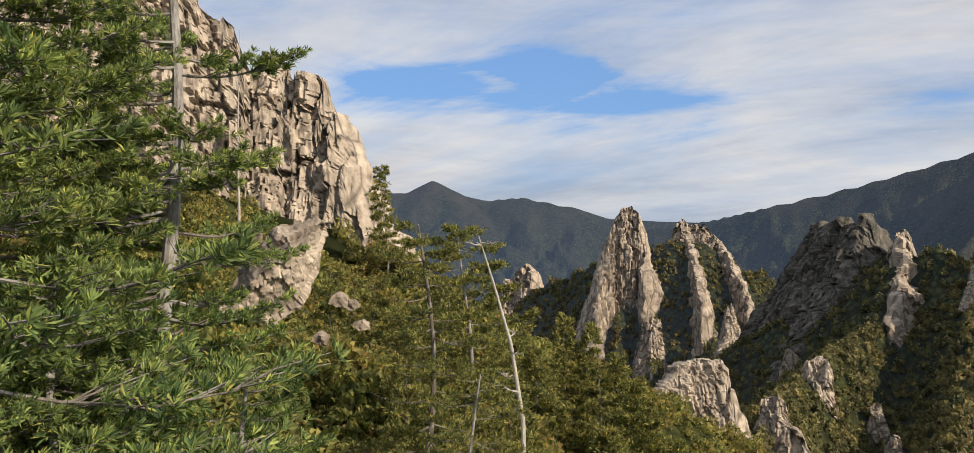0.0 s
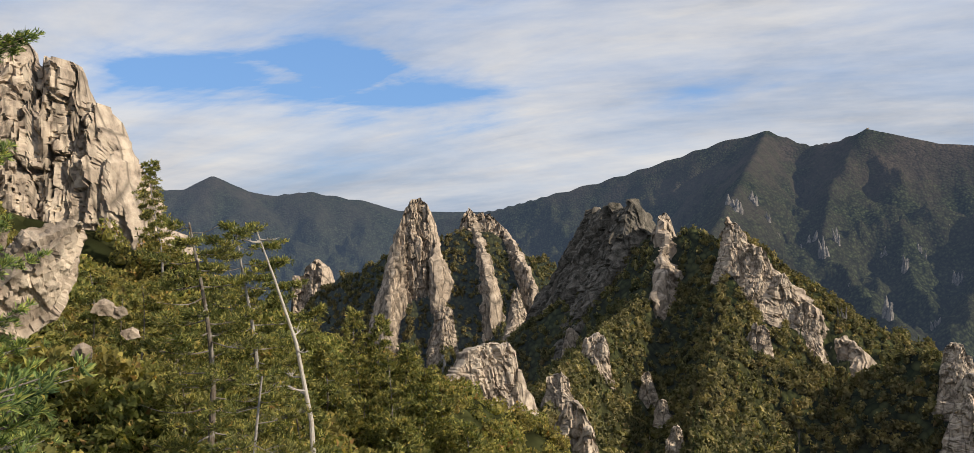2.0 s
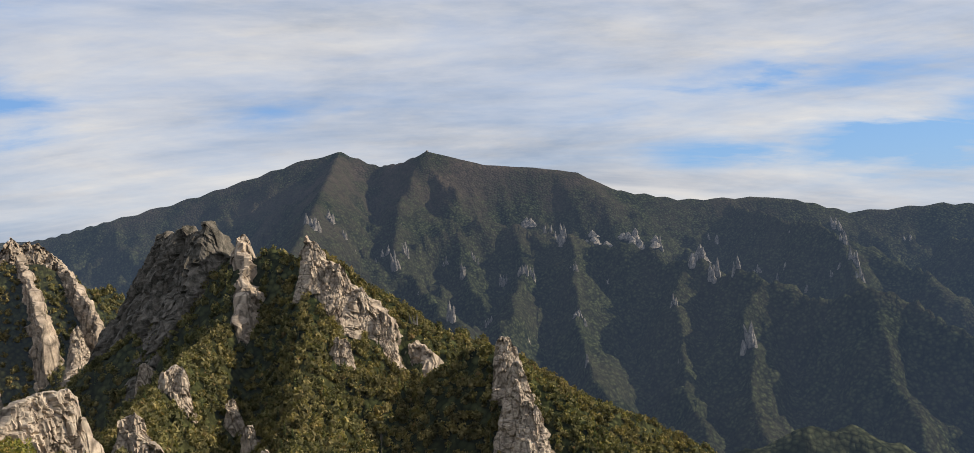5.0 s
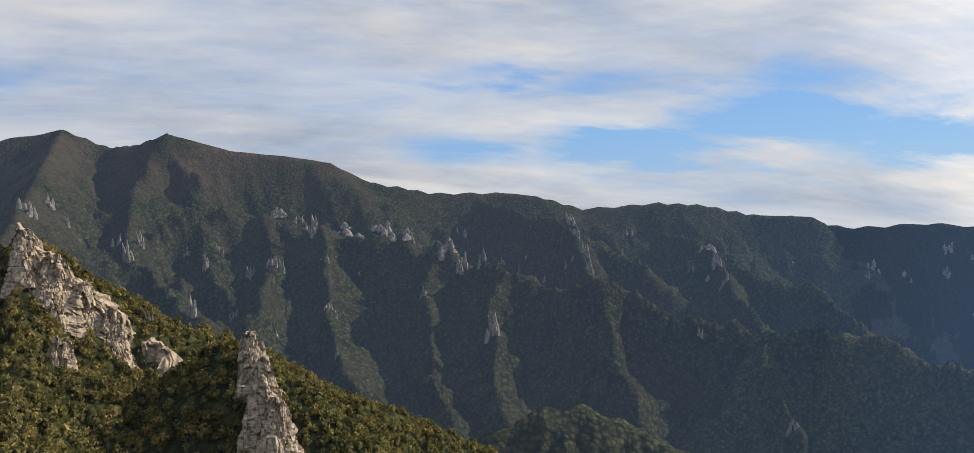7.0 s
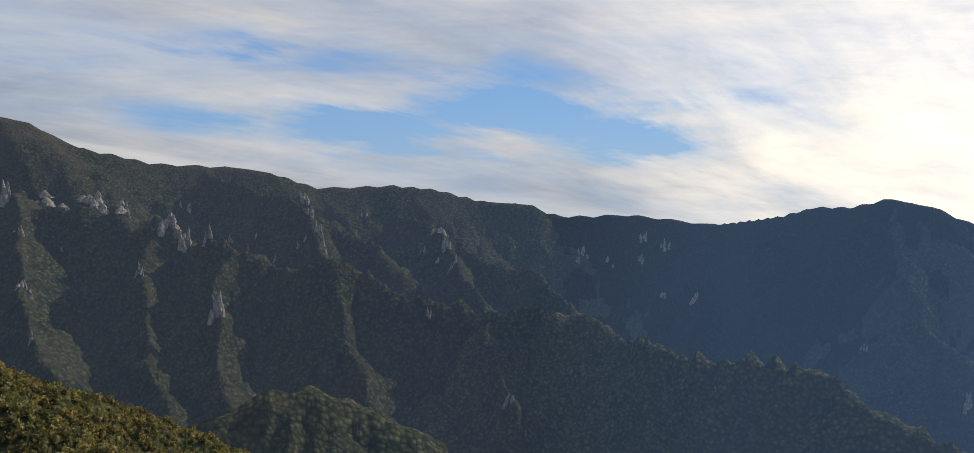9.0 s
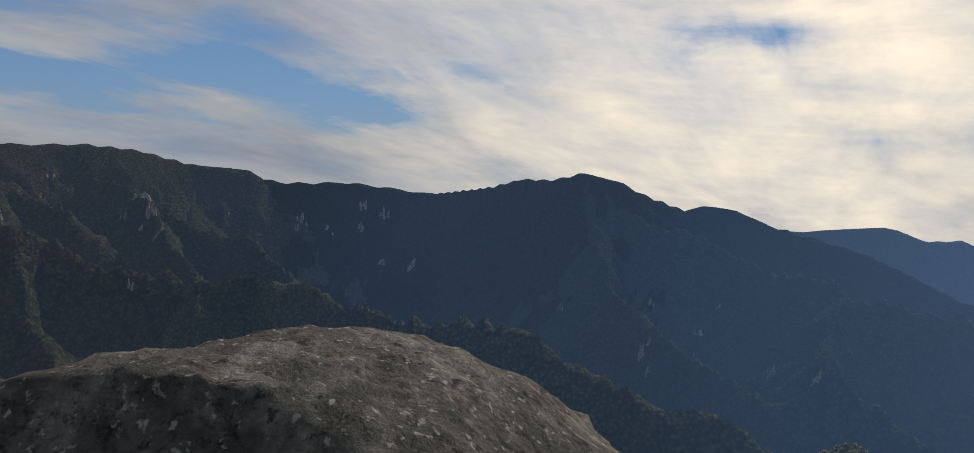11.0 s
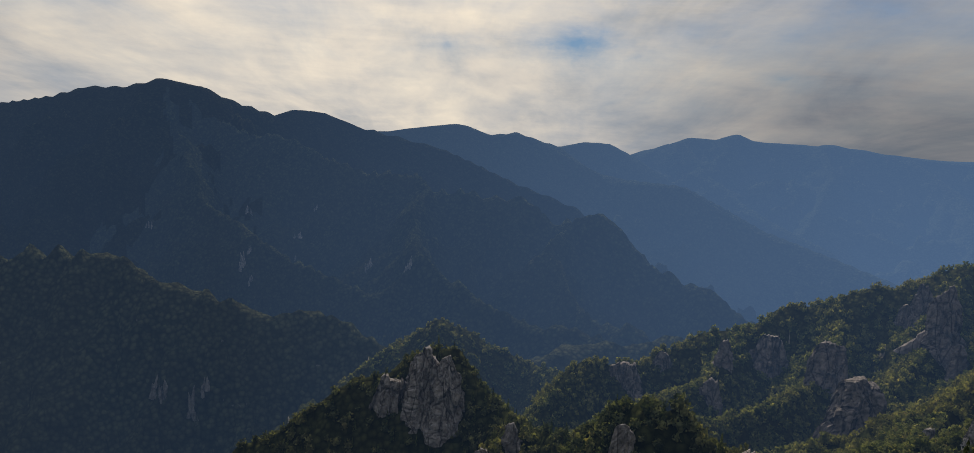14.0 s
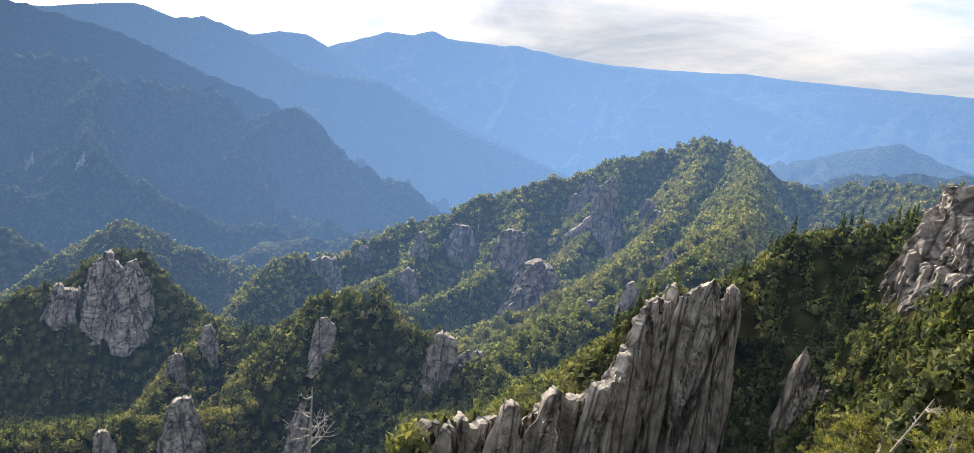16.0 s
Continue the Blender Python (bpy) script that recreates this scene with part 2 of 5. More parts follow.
        c = n.mix(n.ramp(n.noise(p, 3.0), [(0.45, 0.0), (0.65, 0.5)]), c, (0.42, 0.41, 0.38))
        return c, (q, 0.8, 0.02)
    return shader(name, build, 0.95)


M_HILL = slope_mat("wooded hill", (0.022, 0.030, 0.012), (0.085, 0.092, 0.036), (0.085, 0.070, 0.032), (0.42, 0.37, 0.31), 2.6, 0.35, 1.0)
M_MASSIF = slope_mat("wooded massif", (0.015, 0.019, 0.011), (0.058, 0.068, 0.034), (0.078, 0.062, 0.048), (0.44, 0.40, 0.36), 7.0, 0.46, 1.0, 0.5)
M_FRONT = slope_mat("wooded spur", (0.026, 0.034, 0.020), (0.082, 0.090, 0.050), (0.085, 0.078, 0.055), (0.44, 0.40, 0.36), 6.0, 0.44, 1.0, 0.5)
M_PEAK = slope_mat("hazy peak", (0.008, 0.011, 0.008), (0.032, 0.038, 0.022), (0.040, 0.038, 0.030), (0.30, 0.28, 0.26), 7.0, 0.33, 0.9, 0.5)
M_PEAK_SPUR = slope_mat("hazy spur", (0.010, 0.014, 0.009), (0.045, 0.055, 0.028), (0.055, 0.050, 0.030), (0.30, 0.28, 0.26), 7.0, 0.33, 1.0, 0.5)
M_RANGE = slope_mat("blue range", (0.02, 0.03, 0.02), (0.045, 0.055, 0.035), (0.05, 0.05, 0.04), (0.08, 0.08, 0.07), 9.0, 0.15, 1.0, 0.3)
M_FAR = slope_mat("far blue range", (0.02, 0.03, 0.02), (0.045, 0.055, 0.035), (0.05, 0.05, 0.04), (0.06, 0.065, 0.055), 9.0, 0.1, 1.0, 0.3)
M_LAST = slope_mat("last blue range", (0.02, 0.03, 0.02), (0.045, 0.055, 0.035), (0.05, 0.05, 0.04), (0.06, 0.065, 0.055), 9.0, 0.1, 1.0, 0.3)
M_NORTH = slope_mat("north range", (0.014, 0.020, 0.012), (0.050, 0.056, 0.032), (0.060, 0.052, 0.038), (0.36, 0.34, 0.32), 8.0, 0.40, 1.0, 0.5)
M_ROCK = rock_mat("granite", (0.52, 0.45, 0.36), (0.37, 0.31, 0.25), (0.14, 0.115, 0.09), 1.4, 0.5, 0.7)
M_ROCK_FAR = rock_mat("weathered granite", (0.50, 0.42, 0.335), (0.34, 0.28, 0.22), (0.12, 0.10, 0.08), 4.0, 0.65, 0.7)
# mossy granite darkened so its colour paints the summit's shaded side
M_ROCK_SHADED = rock_mat("mossy granite painted in shade", (0.20, 0.18, 0.155), (0.095, 0.088, 0.075), (0.036, 0.036, 0.028), 3.0, 0.7, 0.6)
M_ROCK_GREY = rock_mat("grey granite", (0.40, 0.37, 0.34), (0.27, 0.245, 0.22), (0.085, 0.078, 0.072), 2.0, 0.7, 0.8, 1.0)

M_COLUMN = rock_mat("grey columnar granite", (0.42, 0.39, 0.35), (0.28, 0.255, 0.23), (0.085, 0.078, 0.072), 1.5, 0.8, 0.95, None, 0.09)


def lookout_rock(n):
    """Weathered granite with crusts of dark and pale lichen, pitted all over."""
    p = place(n)
    a = n.noise(p, 9.0, 9.0, 0.75)
    c = n.ramp(a, [(0.34, (0.040, 0.040, 0.038)), (0.50, (0.125, 0.122, 0.114)), (0.64, (0.270, 0.262, 0.240))])
    c = n.mix(n.ramp(n.noise(p, 5.0, 5.0, 0.7), [(0.44, 0.0), (0.56, 0.85)]), c, n.mix(0.8, c, (0.040, 0.045, 0.042)))
    pits = n.noise(p, 42.0, 5.0, 0.7)
    c = n.mix(n.ramp(pits, [(0.36, 0.9), (0.46, 0.0)]), c, (0.022, 0.022, 0.020))
    spots = n.noise(p, 60.0, 3.0, 0.6)
    c = n.mix(n.ramp(spots, [(0.60, 0.0), (0.68, 0.8)]), c, (0.36, 0.38, 0.34))
    c = n.mix(n.ramp(n.noise(p, 11.0, 3.0, 0.6), [(0.66, 0.0), (0.72, 0.6)]), c, (0.30, 0.15, 0.06))
    return c, (n.math("ADD", n.math("MULTIPLY", a, 0.7), n.math("MULTIPLY", pits, 0.6)), 1.0, 0.035)


M_ROCK_NEAR = shader("lichened lookout granite", lookout_rock, 1.0)
M_CROWN = leaf_mat("broadleaf crowns", (0.072, 0.080, 0.042), (0.165, 0.160, 0.084), (0.270, 0.245, 0.130), (0.230, 0.160, 0.088), turning=0.5)
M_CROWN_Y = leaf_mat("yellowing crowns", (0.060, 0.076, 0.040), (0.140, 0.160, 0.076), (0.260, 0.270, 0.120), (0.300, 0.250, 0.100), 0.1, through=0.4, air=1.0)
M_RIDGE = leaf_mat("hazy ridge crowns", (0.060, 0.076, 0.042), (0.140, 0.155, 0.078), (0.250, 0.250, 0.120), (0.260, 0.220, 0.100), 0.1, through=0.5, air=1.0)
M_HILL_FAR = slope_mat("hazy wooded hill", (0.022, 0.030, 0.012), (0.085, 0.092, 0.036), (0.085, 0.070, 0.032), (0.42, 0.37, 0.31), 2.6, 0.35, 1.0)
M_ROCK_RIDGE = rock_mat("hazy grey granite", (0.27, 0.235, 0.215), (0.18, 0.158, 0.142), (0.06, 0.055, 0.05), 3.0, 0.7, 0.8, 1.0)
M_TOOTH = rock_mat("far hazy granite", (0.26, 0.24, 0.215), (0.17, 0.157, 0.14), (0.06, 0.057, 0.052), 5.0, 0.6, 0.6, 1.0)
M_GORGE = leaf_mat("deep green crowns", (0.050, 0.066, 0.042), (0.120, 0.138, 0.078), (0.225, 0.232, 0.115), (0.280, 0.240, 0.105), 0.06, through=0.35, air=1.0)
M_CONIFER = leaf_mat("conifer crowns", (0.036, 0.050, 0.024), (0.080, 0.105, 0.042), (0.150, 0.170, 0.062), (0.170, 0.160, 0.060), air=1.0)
M_SHRUB = leaf_mat("autumn shrub leaves", (0.100, 0.120, 0.048), (0.230, 0.245, 0.090), (0.400, 0.385, 0.140), (0.340, 0.200, 0.090), 0.12, 0.16, through=0.5, turning=0.5)
M_NEEDLE = leaf_mat("pine needles", (0.056, 0.100, 0.052), (0.170, 0.250, 0.098), (0.370, 0.440, 0.150), (0.480, 0.440, 0.140), 0.12, 0.3, through=0.4, turning=0.2)
M_NEEDLE_DRY = leaf_mat("olive needles", (0.070, 0.088, 0.042), (0.185, 0.205, 0.082), (0.360, 0.355, 0.130), (0.380, 0.290, 0.110), 0.14, 0.3, through=0.4, turning=0.35)
M_BARK = bark_mat("grey bark", (0.30, 0.28, 0.26), (0.12, 0.11, 0.10))
M_BARK_DARK = bark_mat("dark bark", (0.15, 0.125, 0.10), (0.06, 0.05, 0.04))
M_BOUGH = bark_mat("bough bark", (0.20, 0.175, 0.15), (0.08, 0.07, 0.06))
M_DEAD = bark_mat("bleached wood", (0.46, 0.42, 0.37), (0.25, 0.22, 0.19))


# ---- numeric helpers ----
def lattice(ix, iy, seed):
    h = (ix.astype(np.int64) * 374761393 + iy.astype(np.int64) * 668265263 + seed * 974634533) & 0x7FFFFFFF
    h = ((h ^ (h >> 13)) * 1274126177) & 0x7FFFFFFF
    return ((h ^ (h >> 16)) & 0xFFFF) / 65535.0


def vnoise(x, y, seed=0):
    ix, iy = np.floor(x), np.floor(y)
    fx, fy = x - ix, y - iy
    fx, fy = fx * fx * fx * (fx * (fx * 6 - 15) + 10), fy * fy * fy * (fy * (fy * 6 - 15) + 10)
    a, b = lattice(ix, iy, seed), lattice(ix + 1, iy, seed)
    c, d = lattice(ix, iy + 1, seed), lattice(ix + 1, iy + 1, seed)
    return (a + (b - a) * fx) * (1 - fy) + (c + (d - c) * fx) * fy


def fbm(x, y, octaves=5, seed=0, gain=0.5):
    total, amp, norm = 0.0, 1.0, 0.0
    for k in range(octaves):
        total = total + amp * (vnoise(x, y, seed + k) * 2 - 1)
        norm += amp
        x, y, amp = x * 2.03 + 17.3, y * 2.03 - 9.1, amp * gain
    return total / norm


def ridged(x, y, octaves=4, seed=0, gain=0.5):
    total, amp, norm = 0.0, 1.0, 0.0
    for k in range(octaves):
        total = total + amp * (1 - np.abs(vnoise(x, y, seed + k) * 2 - 1) * 1.6)
        norm += amp
        x, y, amp = x * 2.07 + 5.2, y * 2.07 + 11.9, amp * gain
    return total / norm


def at(az, el, dist):
    """World place from azimuth, elevation and level distance."""
    a = radians(az)
    return np.array((math.sin(a) * dist, math.cos(a) * dist, math.tan(radians(el)) * dist))


def mesh_from(name, verts, faces, mats, smooth=False, mat_index=None):
    """A mesh out of arrays of corners and of triangles or quads."""
    verts, faces = np.asarray(verts, np.float32), np.asarray(faces, np.int32)
    me = bpy.data.meshes.new(name)
    n, k = faces.shape
    me.vertices.add(len(verts))
    me.vertices.foreach_set("co", verts.ravel())
    me.loops.add(n * k)
    me.loops.foreach_set("vertex_index", faces.ravel())
    me.polygons.add(n)
    me.polygons.foreach_set("loop_start", np.arange(0, n * k, k, dtype=np.int32))
    if mat_index is not None:
        me.polygons.foreach_set("material_index", np.asarray(mat_index, np.int32))
    me.polygons.foreach_set("use_smooth", np.full(n, smooth))
    for m in mats:
        me.materials.append(m)
    me.update(calc_edges=True)
    return me


# ---- the lie of the land: crest lines as azimuth, elevation, distance from the lookout ----
# name: (points, slope on the left of the line, on the right, spur length, spur depth, roughness of the crest, region)
N_GROUND, N_MASSIF, N_FRONT, N_PEAK, N_RANGE, N_FAR, N_LAST, N_NORTH, N_SPUR, N_HILLS = range(10)
CRESTS = {
    "north range": ([(-30, 3.0, 3600), (-16, 2.2, 3700), (-8.3, 1.5, 3800), (-5.2, 1.5, 3800), (-3.9, 2.35, 3800), (-2.5, 1.45, 3800), (0.3, 0.9, 3800), (2.5, 1.1, 3750), (6.5, 0.3, 3700),
                     (8.7, -0.4, 3700), (12.7, -0.6, 3700), (20, -0.6, 3700)], 0.5, 0.55, 260, 0.5, 7, N_NORTH),
    "massif": ([(11, -1.2, 3100), (15.8, -0.5, 2950), (19.5, 0.4, 2850), (24.3, 1.55, 2800), (28.7, 2.85, 2750), (31.4, 3.7, 2720), (34.5, 4.4, 2700), (37.2, 3.2, 2650), (39, 3.45, 2580),
                (40.6, 4.1, 2550), (44.7, 2.9, 2550), (49, 2.4, 2550), (51.4, 1.95, 2550), (53.5, 0.7, 2580), (58.6, -0.3, 2650), (63.4, -0.4, 2700), (66, -0.7, 2700), (69.2, -1.7, 2750),
                (74.5, -1.4, 2800), (77.6, -1.6, 2850), (80.7, -2.3, 2900), (84.6, -2.5, 2900)], 0.5, 0.62, 200, 0.4, 5, N_MASSIF),
    "massif spur north": ([(34.5, 4.4, 2700), (33.6, 2.6, 2350), (32.5, 0.5, 2000), (31.0, -2.2, 1700), (29, -5.5, 1400)], 0.62, 0.62, 140, 0.6, 16, N_MASSIF),
    "front ridge": ([(85.6, -9.9, 1500), (90, -10.18, 1440), (92.6, -11.6, 1340), (95.7, -12.4, 1250), (99.3, -11.7, 1200), (105.6, -12.6, 1130), (108, -14.1, 1090), (111.4, -15.5, 1050), (115.8, -16.5, 1020),
                     (121, -16.6, 1000), (125, -19.5, 950)], 0.85, 0.85, 100, 0.6, 14, N_FRONT),
    "hump": ([(56, -19.5, 760), (60.2, -17.6, 800), (65.1, -15.9, 820), (68.4, -15.1, 830), (72.3, -16.2, 830), (75.9, -19.1, 820), (80, -23, 800)], 0.6, 0.6, 90, 0.4, 9, N_FRONT),
    "peak": ([(78, -2.2, 3000), (83.3, -2.45, 2950), (86.7, -3.25, 2900), (91.5, -2.95, 2850), (97.5, -3.4, 2800), (101.5, -2.65, 2650), (103.7, -1.9, 2600), (105.9, -1.8, 2560), (108.3, -1.1, 2520),
              (110.4, -1.45, 2520), (112.7, -2.45, 2550), (115.3, -3.2, 2600), (117.3, -2.7, 2620), (118.7, -2.85, 2620), (121.6, -3.85, 2620), (126.9, -4.95, 2560), (129.4, -5.9, 2500), (132.1, -7.0, 2440), (137, -8.6, 2380)],
             0.5, 0.6, 210, 0.85, 4, N_PEAK),
    "toothed ridge": ([(42.9, -0.50, 2330), (46.9, -1.49, 2250), (49.8, -2.50, 2150), (52.9, -3.05, 2100), (55.9, -3.07, 2050), (57.2, -4.09, 2000), (59.5, -4.16, 1950), (60.8, -5.72, 1900), (62.1, -5.13, 1850), (64.3, -5.81, 1800), (66.1, -6.74, 1780), (68.8, -7.00, 1720), (70.3, -6.75, 1700), (71.9, -7.07, 1680), (74.0, -8.12, 1640), (75.5, -9.20, 1600), (81.1, -9.89, 1560), (85.6, -9.90, 1500)], 0.85, 0.85, 100, 0.5, 16, N_MASSIF),
    "toothed spur one": ([(50.5, -1.91, 2150), (51.0, -4.91, 1950), (50.9, -7.97, 1750), (51.5, -11.04, 1550), (52.1, -13.22, 1400), (54.7, -14.74, 1250), (58.2, -16.62, 1100), (60.9, -18.10, 1020)], 0.8, 0.8, 90, 0.25, 14, N_MASSIF),
    "toothed spur two": ([(46.9, -1.49, 2250), (47.4, -4.32, 2050), (46.5, -6.43, 1850), (45.4, -8.57, 1650), (45.1, -10.58, 1500)], 0.8, 0.8, 90, 0.25, 14, N_MASSIF),
    "toothed spur three": ([(58.6, -4.22, 1970), (57.7, -7.40, 1800), (57.8, -10.49, 1650), (58.5, -13.56, 1450), (60.0, -15.76, 1300)], 0.8, 0.8, 90, 0.25, 14, N_MASSIF),
    "toothed spur four": ([(63.9, -5.80, 1810), (62.7, -7.55, 1720), (62.5, -9.76, 1620), (62.8, -13.27, 1450), (64.1, -15.87, 1300)], 0.8, 0.8, 90, 0.25, 14, N_MASSIF),
    "toothed spur five": ([(70.3, -6.75, 1700), (70.8, -9.00, 1600), (71.5, -11.61, 1500), (72.3, -14.17, 1400), (73.5, -16.65, 1300), (74.3, -18.27, 1230)], 0.8, 0.8, 90, 0.25, 14, N_MASSIF),
    "front spur one": ([(81.1, -9.89, 1560), (81.9, -12.15, 1450), (83.2, -14.59, 1350), (84.0, -16.98, 1250)], 0.8, 0.8, 90, 0.25, 14, N_FRONT),
    "front spur two": ([(90.0, -10.18, 1440), (91.8, -13.16, 1330), (94.1, -15.26, 1250), (96.2, -16.68, 1180)], 0.8, 0.8, 90, 0.25, 14, N_FRONT),
    "summit spur": ([(40.4, 4.07, 2550), (38.9, 1.47, 2350), (38.1, -0.96, 2150), (37.5, -2.89, 2000), (39.2, -5.20, 1850), (41.4, -7.43, 1650), (43.7, -10.66, 1450)], 0.7, 0.7, 110, 0.5, 14, N_MASSIF),
    "summit spur low": ([(41.7, -0.17, 2330), (42.8, -3.87, 2080), (43.4, -5.60, 1950), (45.1, -8.13, 1750), (45.4, -10.81, 1600)], 0.8, 0.8, 90, 0.25, 14, N_MASSIF),
    "second ridge": ([(61.4, -0.46, 2700), (65.8, -2.18, 2350), (67.8, -2.14, 2300), (68.7, -3.31, 2200), (69.5, -5.46, 2000), (70.0, -6.88, 1800)], 0.8, 0.8, 110, 0.5, 14, N_MASSIF),
    "second ridge east": ([(67.8, -2.14, 2300), (70.2, -3.52, 2250), (72.8, -5.28, 2150), (74.7, -6.47, 2050)], 0.8, 0.8, 110, 0.5, 12, N_MASSIF),
    "third ridge": ([(74.6, -3.39, 2500), (77.9, -4.42, 2250), (79.0, -6.21, 2100), (80.7, -8.44, 1900)], 0.8, 0.8, 100, 0.5, 14, N_MASSIF),
    "third ridge east": ([(77.9, -4.42, 2250), (81.1, -6.62, 2150), (84.4, -6.82, 2100), (86.8, -8.86, 2000), (88.1, -10.29, 1900)], 0.8, 0.8, 100, 0.5, 12, N_MASSIF),
    "peak spur": ([(108.3, -1.22, 2520), (112.2, -3.68, 2400), (114.4, -4.49, 2300), (116.4, -4.83, 2200), (118.8, -6.17, 2100), (123.0, -6.45, 2000), (126.9, -7.33, 1900), (129.1, -7.50, 1850), (131.8, -8.12, 1800), (134.5, -8.77, 1770), (136.4, -9.23, 1750), (138.6, -8.99, 1730), (140.3, -9.50, 1720), (141.4, -11.20, 1690), (143.9, -12.55, 1650), (147.2, -13.77, 1600), (150.9, -15.08, 1550), (154.0, -16.11, 1500)], 0.75, 0.8, 110, 0.6, 12, N_SPUR),
    "peak spur west": ([(126.9, -7.33, 1900), (125.0, -10.04, 1720), (126.1, -12.56, 1520), (129.4, -14.68, 1400), (133.1, -16.22, 1320), (139.3, -17.45, 1220)], 0.75, 0.75, 90, 0.6, 8, N_SPUR),
    "peak spur middle": ([(136.4, -9.23, 1750), (135.0, -11.83, 1600), (136.7, -14.41, 1480), (140.6, -16.36, 1380), (143.0, -16.95, 1330)], 0.75, 0.75, 90, 0.6, 8, N_SPUR),
    "peak face": ([(108.3, -1.22, 2520), (109.5, -5.36, 2250), (110.8, -9.35, 1950), (115.9, -12.09, 1750), (119.6, -14.46, 1600), (124.0, -16.20, 1480)], 0.7, 0.7, 110, 0.7, 10, N_SPUR),
    "middle spur far": ([(133.4, -3.83, 3450), (136.1, -4.98, 3300), (139.3, -6.45, 3150), (144.2, -6.44, 3000), (145.6, -7.16, 2950), (147.9, -8.19, 2900), (149.7, -9.10, 2850), (153.7, -10.22, 2800), (156.3, -11.29, 2700)], 0.6, 0.65, 150, 0.6, 6, N_RANGE),
    "far spur one": ([(144.2, -3.30, 4250), (145.4, -5.08, 4000), (147.8, -6.93, 3750), (150.9, -8.50, 3500), (154.5, -9.82, 3300)], 0.6, 0.6, 180, 0.6, 8, N_FAR),
    "far spur two": ([(153.2, -2.95, 4250), (154.0, -4.77, 4000), (153.3, -7.17, 3700), (152.3, -9.43, 3450)], 0.6, 0.6, 180, 0.6, 8, N_FAR),
    "far spur three": ([(158.3, -3.33, 4200), (161.2, -5.07, 3950), (162.9, -6.87, 3700)], 0.6, 0.6, 180, 0.6, 8, N_FAR),
    "green ridge": ([(136.0, -22.68, 470), (137.6, -20.06, 500), (139.6, -19.00, 520), (142.7, -19.00, 535), (144.4, -17.75, 545), (146.6, -16.65, 552), (150.0, -15.38, 560), (151.9, -13.97, 566), (155.0, -12.82, 575), (157.1, -11.88, 582), (160.5, -10.36, 592), (162.1, -9.29, 600), (164.6, -8.43, 608), (166.2, -7.72, 614), (168.2, -7.02, 620), (169.9, -7.31, 640), (173.1, -8.75, 650), (176.0, -8.83, 655), (178.4, -7.88, 640), (181.3, -7.64, 600), (188.2, -5.99, 520)], 0.9, 0.66, 55, 0.8, 5, N_HILLS),
    "green rib one": ([(161.5, -9.66, 597), (161.8, -11.56, 560), (161.6, -13.85, 515), (160.1, -16.82, 465), (158.3, -18.91, 430)], 0.85, 0.85, 40, 0.6, 5, N_HILLS),
    "green rib two": ([(155.0, -12.82, 575), (155.8, -15.23, 525), (155.1, -18.05, 470), (151.9, -20.72, 420), (147.3, -22.55, 400)], 0.85, 0.85, 40, 0.6, 5, N_HILLS),
    "green rib three": ([(150.0, -15.38, 560), (149.1, -17.91, 510), (147.0, -19.92, 475), (143.4, -21.55, 440), (140.8, -22.59, 420)], 0.85, 0.85, 40, 0.6, 5, N_HILLS),
    "green spur": ([(168.2, -7.02, 620), (167.5, -9.68, 530), (166.8, -12.89, 440), (164.0, -16.99, 350), (161.4, -20.17, 295), (158.1, -23.18, 250), (155.6, -25.55, 225)], 0.8, 0.7, 45, 0.7, 4, N_HILLS),
    "green spur two": ([(170.4, -7.40, 630), (171.3, -9.80, 480), (171.2, -12.87, 330), (169.1, -15.50, 250)], 0.8, 0.7, 45, 0.6, 4, N_HILLS),
    "cliff hill": ([(111.6, -26.63, 340), (115.8, -24.49, 335), (118.9, -22.99, 330), (121.4, -21.36, 330), (124.3, -21.03, 330), (125.8, -19.28, 328), (127.4, -18.81, 326), (129.2, -19.29, 324), (130.2, -21.14, 318), (132.8, -23.01, 300), (135.0, -24.38, 280), (137.7, -24.41, 262)], 1.3, 1.1, 40, 0.5, 4, N_GROUND),
    "near knoll": ([(137.7, -24.41, 262), (140.4, -23.97, 240), (141.2, -22.29, 222), (143.2, -21.37, 214), (145.8, -21.78, 210), (147.9, -23.01, 208), (149.9, -24.04, 206), (152.5, -24.72, 202), (155.1, -25.69, 196), (158.4, -27.30, 180)], 1.4, 1.2, 30, 0.5, 3, N_GROUND),
    "knoll spur": ([(133.9, -23.71, 292), (132.0, -25.68, 262), (130.8, -27.67, 240), (129.6, -29.60, 222), (127.5, -32.14, 200)], 1.2, 1.2, 26, 0.4, 3, N_GROUND),
    "knoll buttress": ([(143.5, -21.53, 213), (144.9, -24.48, 196), (144.1, -27.97, 180), (143.5, -31.34, 165)], 1.2, 1.2, 24, 0.4, 3, N_GROUND),
    "middle range": ([(119, -4.3, 3500), (123.2, -3.95, 3500), (128.1, -3.15, 3500), (130.7, -3.8, 3480), (132.4, -3.55, 3450), (135.5, -4.4, 3400), (137.5, -5.9, 3300), (140, -6.3, 3200), (144.5, -6.5, 3100),
                      (147.3, -7.7, 3000), (150.1, -9.0, 2900), (153.8, -10.0, 2800), (159, -11.4, 2700)], 0.5, 0.55, 200, 0.4, 5, N_RANGE),
